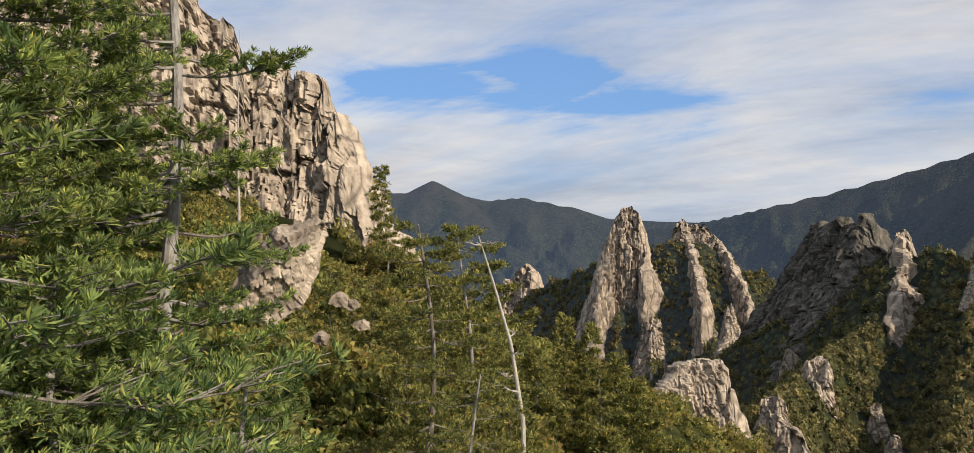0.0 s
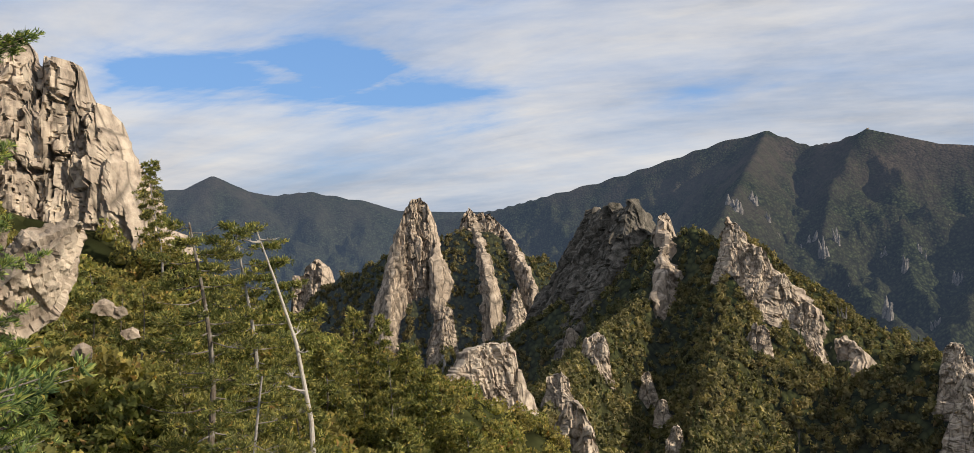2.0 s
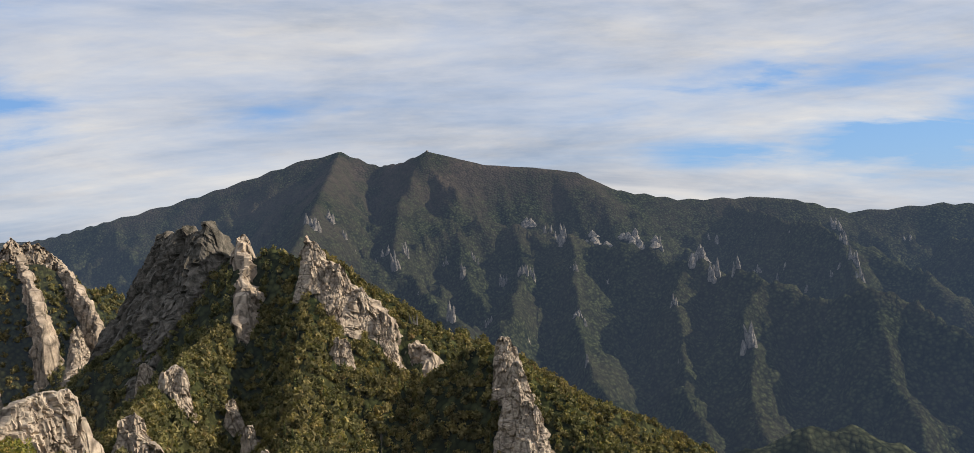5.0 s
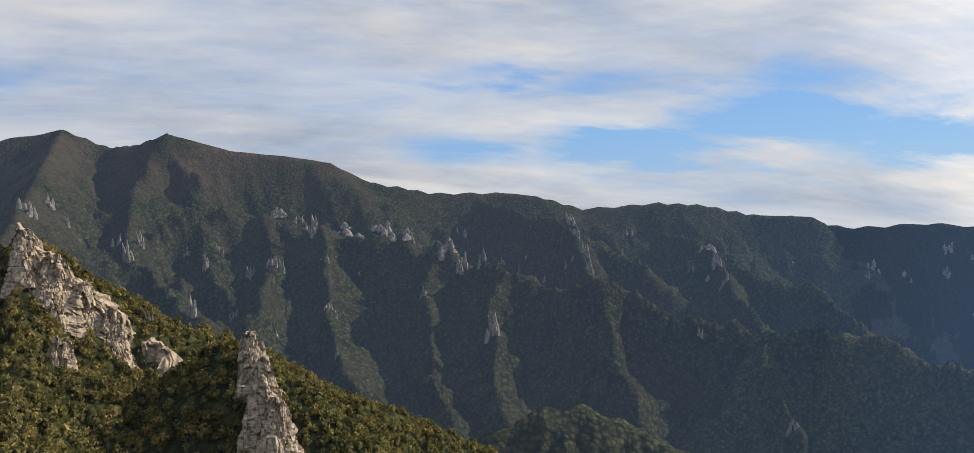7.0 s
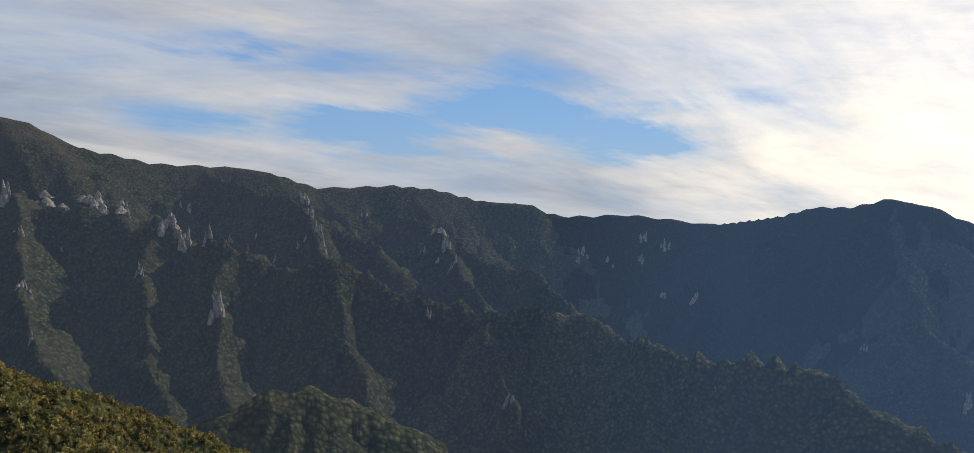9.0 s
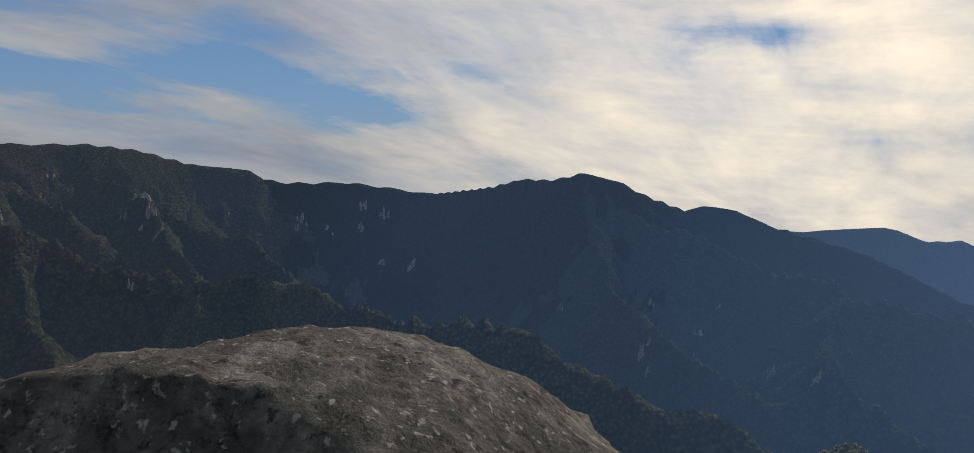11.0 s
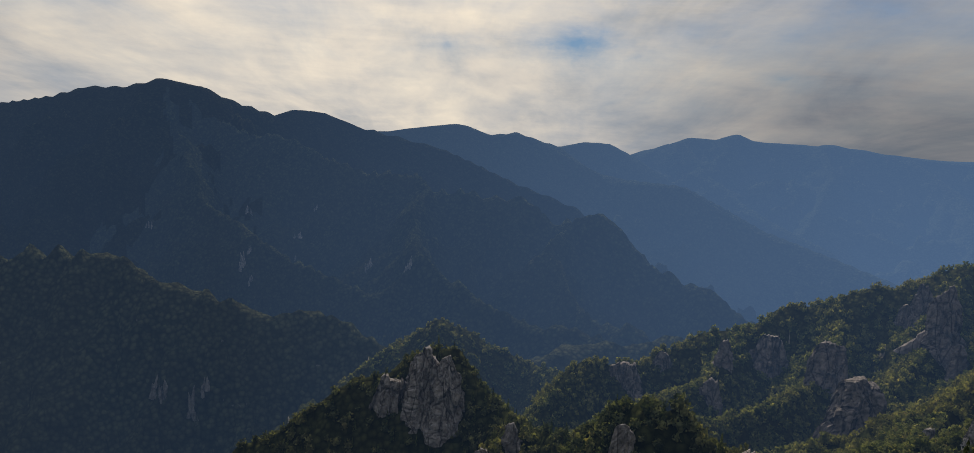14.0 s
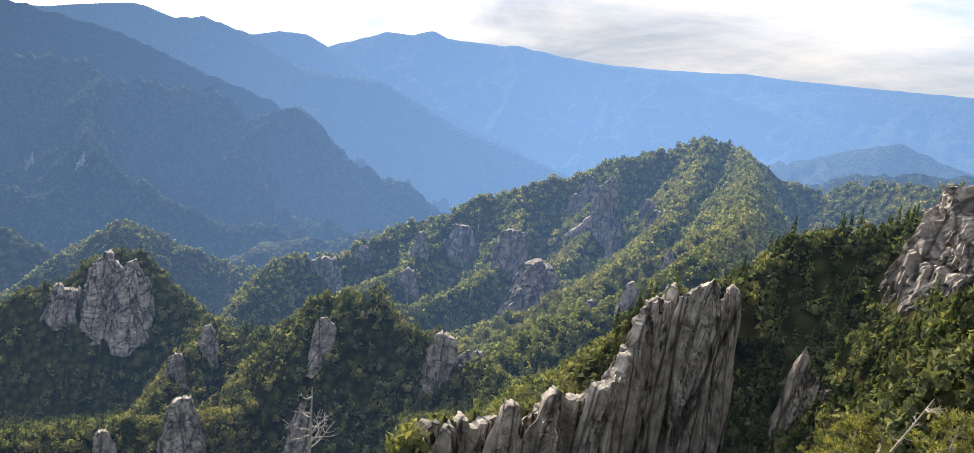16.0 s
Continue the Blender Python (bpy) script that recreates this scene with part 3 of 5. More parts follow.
    "behind range": ([(130, -4.6, 3950), (135.5, -4.35, 3950), (137.2, -3.9, 3950), (139, -3.9, 3950), (140.6, -4.6, 3950), (144, -6.5, 3800)], 0.5, 0.5, 200, 0.4, 8, N_FAR),
    "far range": ([(136, -5.2, 4400), (140.3, -4.6, 4350), (143.9, -3.35, 4300), (144.5, -3.05, 4300), (146.8, -3.05, 4300), (147.4, -2.65, 4300), (147.7, -2.6, 4300), (148.1, -2.95, 4300), (149.4, -2.98, 4300), (152.7, -2.95, 4300), (153.2, -2.8, 4300), (158, -3.2, 4250), (161.5, -3.3, 4250), (164, -3.1, 4200),
                   (166.6, -3.9, 4150), (171.8, -4.7, 4050), (175.6, -5.6, 3950), (178, -6.2, 3900), (186, -8, 3800)], 0.5, 0.42, 260, 0.4, 8, N_FAR),
    "last range": ([(158, -3.4, 4720), (164, -3.0, 4720), (167.3, -2.7, 4720), (169.3, -2.45, 4720), (172.5, -2.4, 4720), (176.6, -2.15, 4720), (179.2, -2.0, 4720), (186, -1.6, 4720), (200, -1.2, 4720)],
                   0.5, 0.4, 260, 0.3, 8, N_LAST),
    "last range nearer": ([(166, -5.2, 4500), (169.6, -3.95, 4500), (174.9, -2.7, 4500), (180.2, -2.3, 4500), (186, -2.4, 4500), (200, -2.6, 4500)], 0.5, 0.35, 260, 0.3, 8, N_LAST),
    "south cone": ([(176, -7.2, 2500), (179.6, -5.2, 2450), (183, -6.1, 2400), (190, -7, 2400)], 0.5, 0.4, 150, 0.4, 6, N_RANGE),
    "south hill": ([(171, -10.5, 1400), (174.3, -8.6, 1400), (177.5, -7.3, 1380), (181, -6.5, 1350), (184, -6.0, 1350), (195, -5, 1300)], 0.5, 0.45, 110, 0.5, 5, N_SPUR),
    "lit ridge": ([(132, -20.5, 950), (134.4, -19.3, 1020), (138.5, -17.8, 1080), (144.1, -16.6, 1100), (146.4, -16.8, 1100), (149.2, -17.3, 1100), (153, -19, 1050)], 0.55, 0.5, 90, 0.5, 3, N_FRONT),
    "pointed hill": ([(121, -21.5, 760), (125.3, -18.8, 790), (127.9, -16.9, 800), (130.7, -18.2, 800), (134.4, -19.8, 780), (137.3, -20.4, 740), (140, -22.5, 700)], 0.75, 0.75, 70, 0.7, 4, N_HILLS),
    "cliff ridge": ([(148, -33, 70), (151.7, -30.3, 78), (158, -28.7, 88), (163.3, -26, 98), (165.8, -20.2, 106), (168.1, -17.8, 112), (171.9, -17, 115)], 1.35, 8.0, 16, 0.3, 1.2, N_GROUND),
    "cliff saddle": ([(171.9, -17.2, 117), (175.4, -12.6, 125), (181.6, -10.2, 128), (184, -8, 122), (195, -3, 100)], 1.0, 1.45, 16, 0.4, 1.5, N_GROUND),
    "bush ledge": ([(168, -42, 20), (176, -31, 24), (182, -27, 25), (190, -23, 25), (205, -14, 20)], 0.8, 0.9, 6, 0.3, 0.5, N_GROUND),
    "dark peak": ([(14, -11.5, 600), (16.6, -9.6, 560), (19.7, -7.4, 490), (21.5, -4.8, 428), (23, -2.5, 380), (25.7, -2.0, 345), (27.8, -2.2, 336), (29.8, -2.0, 330), (32.2, -2.3, 325), (33.3, -4.1, 320),
                   (35.5, -6.1, 315), (37.7, -9.2, 305), (39.5, -10.6, 298), (41, -11.8, 292), (46, -15, 280), (54, -20, 270)], 1.3, 1.5, 45, 0.5, 3, N_GROUND),
    "dark peak spur": ([(27.8, -2.2, 336), (26.1, -7.2, 300), (22.3, -10.5, 250), (19.2, -13.7, 200), (19.6, -17.8, 150), (20, -24, 115)], 1.2, 0.62, 30, 0.45, 2, N_GROUND),
    "middle spur": ([(32.2, -2.3, 325), (31.6, -8.5, 275), (30.6, -14, 225), (29.5, -20, 180), (28, -26, 140)], 0.6, 0.62, 30, 0.45, 2, N_GROUND),
    "east shoulder": ([(38, -13, 285), (41, -11.6, 272), (43.4, -9.9, 262), (45.4, -10.2, 258), (46.5, -12.8, 255), (47.7, -14.9, 250), (52.2, -16.9, 240), (56, -18.8, 235), (63, -23, 230)], 1.0, 0.75, 30, 0.4, 2, N_GROUND),
    "spire hill": ([(-6, -7, 760), (1.9, -7.4, 700), (3.7, -5.0, 670), (6.4, -4.1, 650), (8.2, -3.3, 630), (10.5, -3.2, 620), (13.2, -1.9, 620), (15.4, -2.1, 620), (17.1, -3.4, 620), (19.8, -4.0, 640), (21.1, -4.6, 640), (25, -8, 640)],
                   1.2, 1.15, 60, 0.6, 6, N_GROUND),
    "spire spur": ([(9.6, -7, 606), (8.9, -12, 550), (9.4, -16, 490), (11, -20, 440)], 1.2, 1.1, 50, 0.5, 4, N_GROUND),
    "home slope": ([(-75, 9, 60), (-50, 9, 68), (-35, 8, 76), (-20, 2, 82), (-12, -0.5, 82), (-8, -2.6, 78), (-3.8, -4.6, 68), (2.1, -9.2, 62), (7.4, -13.2, 56), (12.2, -16.0, 52), (15.2, -18.6, 50), (20, -26, 50)],
                   1.1, 0.5, 14, 0.25, 0.8, N_GROUND),
    "home bench": ([(-60, -6, 28), (-40, -7, 29), (-25, -9, 30), (-13, -10, 33), (0, -15, 36), (8, -21, 36), (14, -30, 36)], 0.55, 0.6, 9, 0.2, 0.5, N_GROUND),
    "home ledge": ([(-80, -18, 8), (-40, -21, 9), (-26, -24, 10), (-16, -30, 10)], 0.7, 0.8, 5, 0.2, 0.3, N_GROUND),
    "back ridge": ([(-75, 9, 60), (-110, 8, 70), (-140, 0, 80)], 0.9, 0.9, 20, 0.3, 2, N_GROUND),
    "west range": ([(-40, 2, 3300), (-80, 3, 3200), (-120, 2, 3300), (-160, 1, 3600)], 0.5, 0.5, 260, 0.4, 10, N_NORTH),
}
VALLEY = -760.0


def land(x, y):
    """Height and region of the ground at arrays of places."""
    shape = x.shape
    x, y = x.ravel(), y.ravel()
    r = np.hypot(x, y)
    best = np.full(x.shape, VALLEY) + 60 * fbm(x / 400, y / 400, 3, 40)
    region = np.where(r > 3300, N_FAR, np.where(r > 1900, N_RANGE, N_FRONT))
    cone = -1.75 - 0.95 * np.maximum(0, r - 2.2)
    region = np.where(cone > best, N_GROUND, region)
    best = np.maximum(best, cone)
    wx, wy = fbm(x / 170, y / 170, 3, 3), fbm(x / 170, y / 170, 3, 9)
    swing = np.clip((r - 350) / 900, 0, 1)
    bend = [swing * (22 * fbm(x / 150, y / 150, 3, 200 + k) + 12 * fbm(x / 45, y / 45, 2, 210 + k)) for k in (0, 1)]
    close = np.full(x.shape, 1e9)
    X, Y, BEST, WX, WY = x, y, best, wx, wy
    for k, (name, (pts, left, right, spur, depth, jag, reg)) in enumerate(CRESTS.items()):
        p = [at(*q) for q in pts]
        run = 0.0
        if spur <= 110:
            # only the ground that this crest can overtop
            lo, hi = np.min(p, axis=0), np.max(p, axis=0)
            off = np.hypot(np.maximum(np.maximum(lo[0] - X, X - hi[0]), 0), np.maximum(np.maximum(lo[1] - Y, Y - hi[1]), 0))
            pick = np.flatnonzero(hi[2] - min(left, right) * np.maximum(off - 60, 0) + depth * spur * 0.2 + jag > BEST)
        else:
            pick = np.arange(len(X))
        x, y, best, wx, wy = X[pick], Y[pick], BEST[pick], WX[pick], WY[pick]
        plain = np.full(x.shape, -1e9)
        far, along, flank = np.full(x.shape, 1e9), np.zeros(x.shape), np.zeros(x.shape)
        qx, qy = (x + bend[0][pick], y + bend[1][pick]) if reg != N_GROUND and spur <= 110 else (x, y)
        for a, b in zip(p[:-1], p[1:]):
            dx, dy = b[0] - a[0], b[1] - a[1]
            n2 = dx * dx + dy * dy
            u = np.clip(((qx - a[0]) * dx + (qy - a[1]) * dy) / n2, 0, 1)
            ex, ey = qx - a[0] - u * dx, qy - a[1] - u * dy
            d = np.hypot(ex, ey)
            side = (dx * ey - dy * ex) > 0
            hh = a[2] + u * (b[2] - a[2]) - np.where(side, left, right) * d
            m = hh > plain
            plain, far = np.where(m, hh, plain), np.minimum(far, d)
            along, flank = np.where(m, run + u * math.sqrt(n2), along), np.where(m, side, flank)
            run += math.sqrt(n2)
        m = np.flatnonzero(plain + depth * spur * 0.2 + jag > best)
        if not len(m):
            continue
        sp = ridged(along[m] / spur + 0.9 * wx[m] + k * 7.7, flank[m] * 3.0 + 0.5 * wy[m] + far[m] / (spur * 7), 2, 60 + k, 0.4)
        fine = ridged(x[m] / (spur * 0.62) + wx[m], y[m] / (spur * 0.62) + wy[m], 3, 90 + k)
        hm = plain[m] + np.minimum(far[m] / (spur * 0.9), 1.0) ** 1.3 * depth * spur * (0.62 * (sp - 0.86) + 0.62 * (fine - 0.80))
        if spur <= 110 and reg not in (N_GROUND, N_HILLS):
            rib = ridged(along[m] / 48 + 0.7 * wx[m] + k * 3.1, flank[m] * 5.0 + far[m] / 260, 2, 170 + k)
            hm = hm + np.minimum(far[m] / 26, 1.0) * 16 * (rib - 0.72)
        hm = hm + jag * fbm(x[m] / (spur * 0.22), y[m] / (spur * 0.22), 5, 20 + k, 0.55) * np.minimum(0.35 + far[m] / spur, 1.0)
        region[pick[m]] = np.where(hm > best[m], reg, region[pick[m]])
        BEST[pick[m]] = np.maximum(best[m], hm)
        if spur > 110:
            close = np.minimum(close, far)
    x, y, best, wx, wy = X, Y, BEST, WX, WY
    # gullies and side spurs all over the far mountains
    m = np.flatnonzero(r > 700)
    gully = ridged(x[m] / 210 + 0.8 * wx[m], y[m] / 210 + 0.8 * wy[m], 4, 140, 0.55)
    best[m] += np.minimum(close[m] / 110, 1.0) * np.clip((r[m] - 680) / 220, 0, 1) * 24 * (gully - 0.55)
    crease = ridged(x[m] / 95 + 0.6 * wx[m], y[m] / 95 + 0.6 * wy[m], 4, 150, 0.6)
    best[m] += np.minimum(close[m] / 170, 1.0) * np.clip((r[m] - 900) / 400, 0, 1) * np.clip((3900 - r[m]) / 700, 0.25, 1) * 20 * (np.minimum(crease, 0.7) - 0.45)
    # ground below the lookout sunk out of the camera's view, as a sheer gorge
    bearing = np.degrees(np.arctan2(x, y))
    sheer = np.clip((bearing - 92) / 10, 0, 1) * np.clip((149 - bearing) / 4, 0, 1) * np.clip((205 - r) / 45, 0, 1)
    best = best + sheer * np.minimum(-0.93 * r - best, 0)
    # level stance on the lookout
    best = np.minimum(best, -1.75 + 0.45 * np.maximum(0, r - 3.5))
    return best.reshape(shape), region.reshape(shape)


# a fan of rings about the lookout, closer together near it
AZ = np.radians(np.concatenate([np.arange(-36, 188.01, 0.2), np.arange(189.5, 322.6, 1.5)]))
RAD = np.concatenate([[0.0], np.geomspace(1.2, 60, 50), np.geomspace(61, 1000, 130), np.arange(1016, 4960, 21.0)])
GX, GY = np.sin(AZ)[None, :] * RAD[:, None], np.cos(AZ)[None, :] * RAD[:, None]
GZ, GR = land(GX, GY)
GZ[0] = -1.75


def ground_z(x, y):
    """Height of the built ground at arrays of places."""
    a = (np.degrees(np.arctan2(x, y)) + 36) % 360 - 36
    i = np.interp(np.radians(a), AZ, np.arange(len(AZ)))
    j = np.interp(np.hypot(x, y), RAD, np.arange(len(RAD)))
    i0, j0 = np.clip(i.astype(int), 0, len(AZ) - 2), np.clip(j.astype(int), 0, len(RAD) - 2)
    u, v = i - i0, j - j0
    return (GZ[j0, i0] * (1 - u) + GZ[j0, i0 + 1] * u) * (1 - v) + (GZ[j0 + 1, i0] * (1 - u) + GZ[j0 + 1, i0 + 1] * u) * v


def build_land():
    nr, na = GX.shape
    j, i = np.meshgrid(np.arange(nr - 1), np.arange(na), indexing="ij")
    i2 = (i + 1) % na
    quads = np.stack([j * na + i, j * na + i2, (j + 1) * na + i2, (j + 1) * na + i], -1).reshape(-1, 4)
    reg = GR[1:, :].reshape(-1)
    co = np.stack([GX, GY, GZ], -1).reshape(-1, 3)
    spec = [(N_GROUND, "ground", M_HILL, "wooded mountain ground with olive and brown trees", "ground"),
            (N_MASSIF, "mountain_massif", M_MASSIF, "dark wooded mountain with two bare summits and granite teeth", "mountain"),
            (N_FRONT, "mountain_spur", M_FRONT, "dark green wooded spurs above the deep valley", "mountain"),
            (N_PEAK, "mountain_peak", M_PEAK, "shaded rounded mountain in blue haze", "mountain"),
            (N_HILLS, "hazy_hill", M_HILL_FAR, "wooded ridge beyond the gorge in thin haze", "hill"),
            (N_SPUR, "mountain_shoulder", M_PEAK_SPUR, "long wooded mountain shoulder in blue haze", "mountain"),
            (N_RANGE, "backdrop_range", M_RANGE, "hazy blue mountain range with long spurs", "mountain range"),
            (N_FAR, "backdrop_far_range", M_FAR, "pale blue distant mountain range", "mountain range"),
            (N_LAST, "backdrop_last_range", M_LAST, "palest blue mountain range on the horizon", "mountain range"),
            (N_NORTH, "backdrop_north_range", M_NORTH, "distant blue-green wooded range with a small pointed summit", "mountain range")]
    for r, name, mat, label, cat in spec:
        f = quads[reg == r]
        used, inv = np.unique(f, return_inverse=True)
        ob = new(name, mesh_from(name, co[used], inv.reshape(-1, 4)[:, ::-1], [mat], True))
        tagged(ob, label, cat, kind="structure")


build_land()


# ---- granite ----
RUN = np.zeros_like(GZ)
with np.errstate(divide="ignore", invalid="ignore"):
    TAN = np.where(RAD[:, None] > 0, GZ / np.maximum(RAD[:, None], 1e-6), -9)
RUN = np.maximum.accumulate(TAN, axis=0)


def site(az, el):
    """Where the line of sight at that azimuth and elevation meets the ground."""
    r = np.geomspace(20, 4800, 1500)
    x, y = np.sin(radians(az)) * r, np.cos(radians(az)) * r
    hit = np.flatnonzero(ground_z(x, y) >= math.tan(radians(el)) * r)
    k = hit[0] if len(hit) else len(r) - 1
    return float(r[k])


SPOTS = []


def cells(u, v, seed):
    """Jittered blocks on a plane: two random values of the nearest block, the place in it, and how near a joint is."""
    iu, iv = np.floor(u), np.floor(v)
    f1, f2 = np.full(u.shape, 9.0), np.full(u.shape, 9.0)
    ra, rb, lu, lv = (np.zeros(u.shape) for _ in range(4))
    for du in (-1, 0, 1):
        for dv in (-1, 0, 1):
            cu, cv = iu + du, iv + dv
            pu, pv = cu + 0.15 + 0.7 * lattice(cu, cv, seed), cv + 0.15 + 0.7 * lattice(cu, cv, seed + 7)
            d = np.maximum(np.abs(u - pu), np.abs(v - pv)) + 0.15 * np.hypot(u - pu, v - pv)
            near = d < f1
            f2 = np.where(near, f1, np.minimum(f2, d))
            f1 = np.where(near, d, f1)
            ra, rb = np.where(near, lattice(cu, cv, seed + 13), ra), np.where(near, lattice(cu, cv, seed + 29), rb)
            lu, lv = np.where(near, u - pu, lu), np.where(near, v - pv, lv)
    return ra, rb, lu, lv, f2 - f1


def joined(parts):
    v, f, n = [], [], 0
    for a, b in parts:
        v.append(a)
        f.append(b + n)
        n += len(a)
    return np.concatenate(v), np.concatenate(f)


def crag(name, label, crest, block, mat, seed, batter=0.3, back=0.7, jag=0.6, tall=2.0, group="", fine=6.0, drop=0.0):
    """A jointed granite crag along a crest line: a front that falls to its foot, a top, and a back; blocks stand proud and joints cut in."""
    p = np.array([at(*q) for q in crest])
    seg = np.concatenate([[0], np.cumsum(np.linalg.norm(np.diff(p, axis=0)[:, :2], axis=1))])
    n = int(np.clip(seg[-1] / (block / fine), 10, 260))
    u = np.linspace(0, seg[-1], n)
    c = np.stack([np.interp(u, seg, p[:, i]) for i in range(3)], -1)
    g = np.stack([np.gradient(c[:, 0]), np.gradient(c[:, 1])], -1)
    w = np.ones(max(3, n // 6))
    pad = len(w)
    g = np.stack([np.convolve(np.pad(g[:, i], pad, mode="edge"), w, "same")[pad:-pad] for i in range(2)], -1)
    g /= np.linalg.norm(g, axis=1)[:, None] + 1e-9
    out = np.stack([-g[:, 1], g[:, 0]], -1)
    flip = np.where((out * -c[:, :2]).sum(1) < 0, -1.0, 1.0)
    out *= np.sign(flip.mean() or 1.0)
    ra, rb, lu, lv, gap = cells(u / (block * 1.15), np.full(n, 0.5 + seed), seed)
    end = np.clip(np.minimum(u, seg[-1] - u) / (block * 1.1), 0, 1)
    base = ground_z(c[:, 0], c[:, 1])
    z = c[:, 2] + block * 1.5 * jag * (ra - 0.6) + block * 0.4 * jag * (rb - 0.5) * lu + block * 0.15 * fbm(u / block * 2, u * 0 + seed, 3, seed)
    z = np.maximum(z, base + block * (0.7 + 0.6 * ra))
    z = base + (z - base) * (0.25 + 0.75 * end)
    hgt = np.maximum(z - base, block * 0.3)
    thick = block * 0.9
    rows = []
    m = int(np.clip(max(hgt.max() * 1.2, drop) / (block / fine * 1.2), 8, 190))
    mb = max(5, m // 4)
    reach = thick * 0.5 + batter * hgt
    foot = np.minimum(ground_z(c[:, 0] + out[:, 0] * reach, c[:, 1] + out[:, 1] * reach), base) - block * 0.8
    foot = np.minimum(foot, z - drop * end)
    for h in np.linspace(0, 1, m):
        off = thick * 0.5 * (1 - 0.35 * h ** 6) + batter * (z - foot) * (1 - h) ** 1.15
        rows.append((off, foot + h * (z - foot), 1.0))
    rows.append((thick * 0.05 + 0 * z, z + block * 0.06, 0.3))
    rear = base - block
    for h in np.linspace(1, 0, mb):
        rows.append((-thick * 0.5 - back * (z - rear) * (1 - h), rear + h * (z - rear), -1.0))
    verts = []
    lean = 1.0 if seed % 2 else -1.0
    for off, zz, side in rows:
        wu = u / block + 0.35 * fbm(u / block * 0.4, zz / block * 0.3, 2, seed + 15) + 0.12 * zz / block * lean
        wz = zz / block + 0.30 * fbm(u / block * 0.4 + 9, zz / block * 0.3, 2, seed + 16) - 0.10 * u / block * lean
        a, b, lu, lv, gap = cells(wu + (40 if side < 0 else 0), wz / tall, seed + 3)
        a2, b2, lu2, lv2, gap2 = cells(wu / 0.45 + 9, wz / (0.45 * tall * 0.8), seed + 5)
        a3, b3, lu3, lv3, gap3 = cells(wu / 0.2 + 3, wz / (0.2 * tall * 0.7), seed + 8)
        push = block * (0.95 * (a - 0.5) + 0.55 * (b - 0.5) * lu + 0.30 * (a - 0.5) * lv + 0.36 * (a2 - 0.5) + 0.40 * (b2 - 0.5) * lu2 + 0.12 * (a3 - 0.5))
        push -= block * (0.28 * (gap < 0.08) + 0.13 * (gap2 < 0.09))
        push += block * 0.35 * fbm(u / block * 0.3 + 3.1 * side, zz / block * 0.2, 3, seed + 11)
        d = off + push * side * (1.0 if abs(side) == 1 else 0.3)
        verts.append(np.stack([c[:, 0] + out[:, 0] * d + g[:, 0] * block * 0.16 * (b2 - 0.5), c[:, 1] + out[:, 1] * d + g[:, 1] * block * 0.16 * (b2 - 0.5), zz + block * 0.10 * (a2 - 0.5)], -1))
    v = np.concatenate(verts)
    k = len(rows)
    j, i = np.meshgrid(np.arange(k - 1), np.arange(n - 1), indexing="ij")
    q = np.stack([j * n + i, j * n + i + 1, (j + 1) * n + i + 1, (j + 1) * n + i], -1).reshape(-1, 4)
    for i in range(0, n, max(1, int(fine))):
        for e in (0.1, 0.5, 0.9):
            SPOTS.append((c[i, 0] + out[i, 0] * reach[i] * e, c[i, 1] + out[i, 1] * reach[i] * e, max(block * 0.6, reach[i] * 0.24)))
    return tagged(new(name, mesh_from(name, v, q, [mat])), label, "rock", group)


crag("rock_cliff", "pale jointed granite cliff rising above the pines", [(-46, 26, 80), (-34, 23, 84), (-28, 19.8, 86), (-22, 16.2, 88), (-19.3, 13.6, 88), (-17.5, 12.2, 88), (-17.2, 11.2, 88), (-17.0, 10.0, 88), (-16.1, 10.4, 88), (-15.5, 11.4, 88), (-14.4, 11.2, 88), (-13.9, 9.7, 88),
     (-12.6, 9.2, 87), (-11.8, 9.0, 87), (-11.5, 7.7, 86), (-10.7, 7.7, 86), (-10.4, 5.8, 85), (-9.7, 4.7, 85), (-9.0, 3.2, 84), (-8.5, 1.7, 83), (-8.1, -0.4, 82)], 2.4, M_ROCK, 3, 0.22, 0.8, 0.5, 2.6, fine=9.0)
crag("rock_spire", "tall sunlit granite spire with a rounded head", [(7.5, -11.4, 566), (7.7, -8.8, 575), (8.0, -5.8, 585), (8.35, -3.6, 595), (8.75, -1.7, 602), (9.2, -0.4, 605), (9.7, 0.3, 605), (10.3, 0.45, 605), (10.8, -0.15, 605), (11.2, -1.4, 605), (11.3, -2.9, 600),
     (11.35, -5.0, 592), (11.4, -7.4, 582)], 5.0, M_ROCK_FAR, 5, 0.09, 0.4, 0.25, 3.4, fine=8.0)
crag("rock_ridge", "broken granite ridge above dark woods", [(12.7, -1.6, 632), (13.2, -0.8, 632), (13.6, -0.3, 632), (14.3, -1.1, 630), (15.4, -0.7, 630), (16.0, -1.3, 630), (17.0, -2.4, 630)], 5.0, M_ROCK_FAR, 6, 0.22, 0.5, 0.9)
for k, line in enumerate([[(14.2, -1.3, 625), (14.7, -3.3, 600), (15.3, -6.2, 572)], [(16.2, -1.7, 628), (17.4, -3.9, 602), (18.6, -6.6, 578)], [(16.9, -7.2, 565), (16.8, -8.6, 545), (16.3, -9.8, 520)]]):
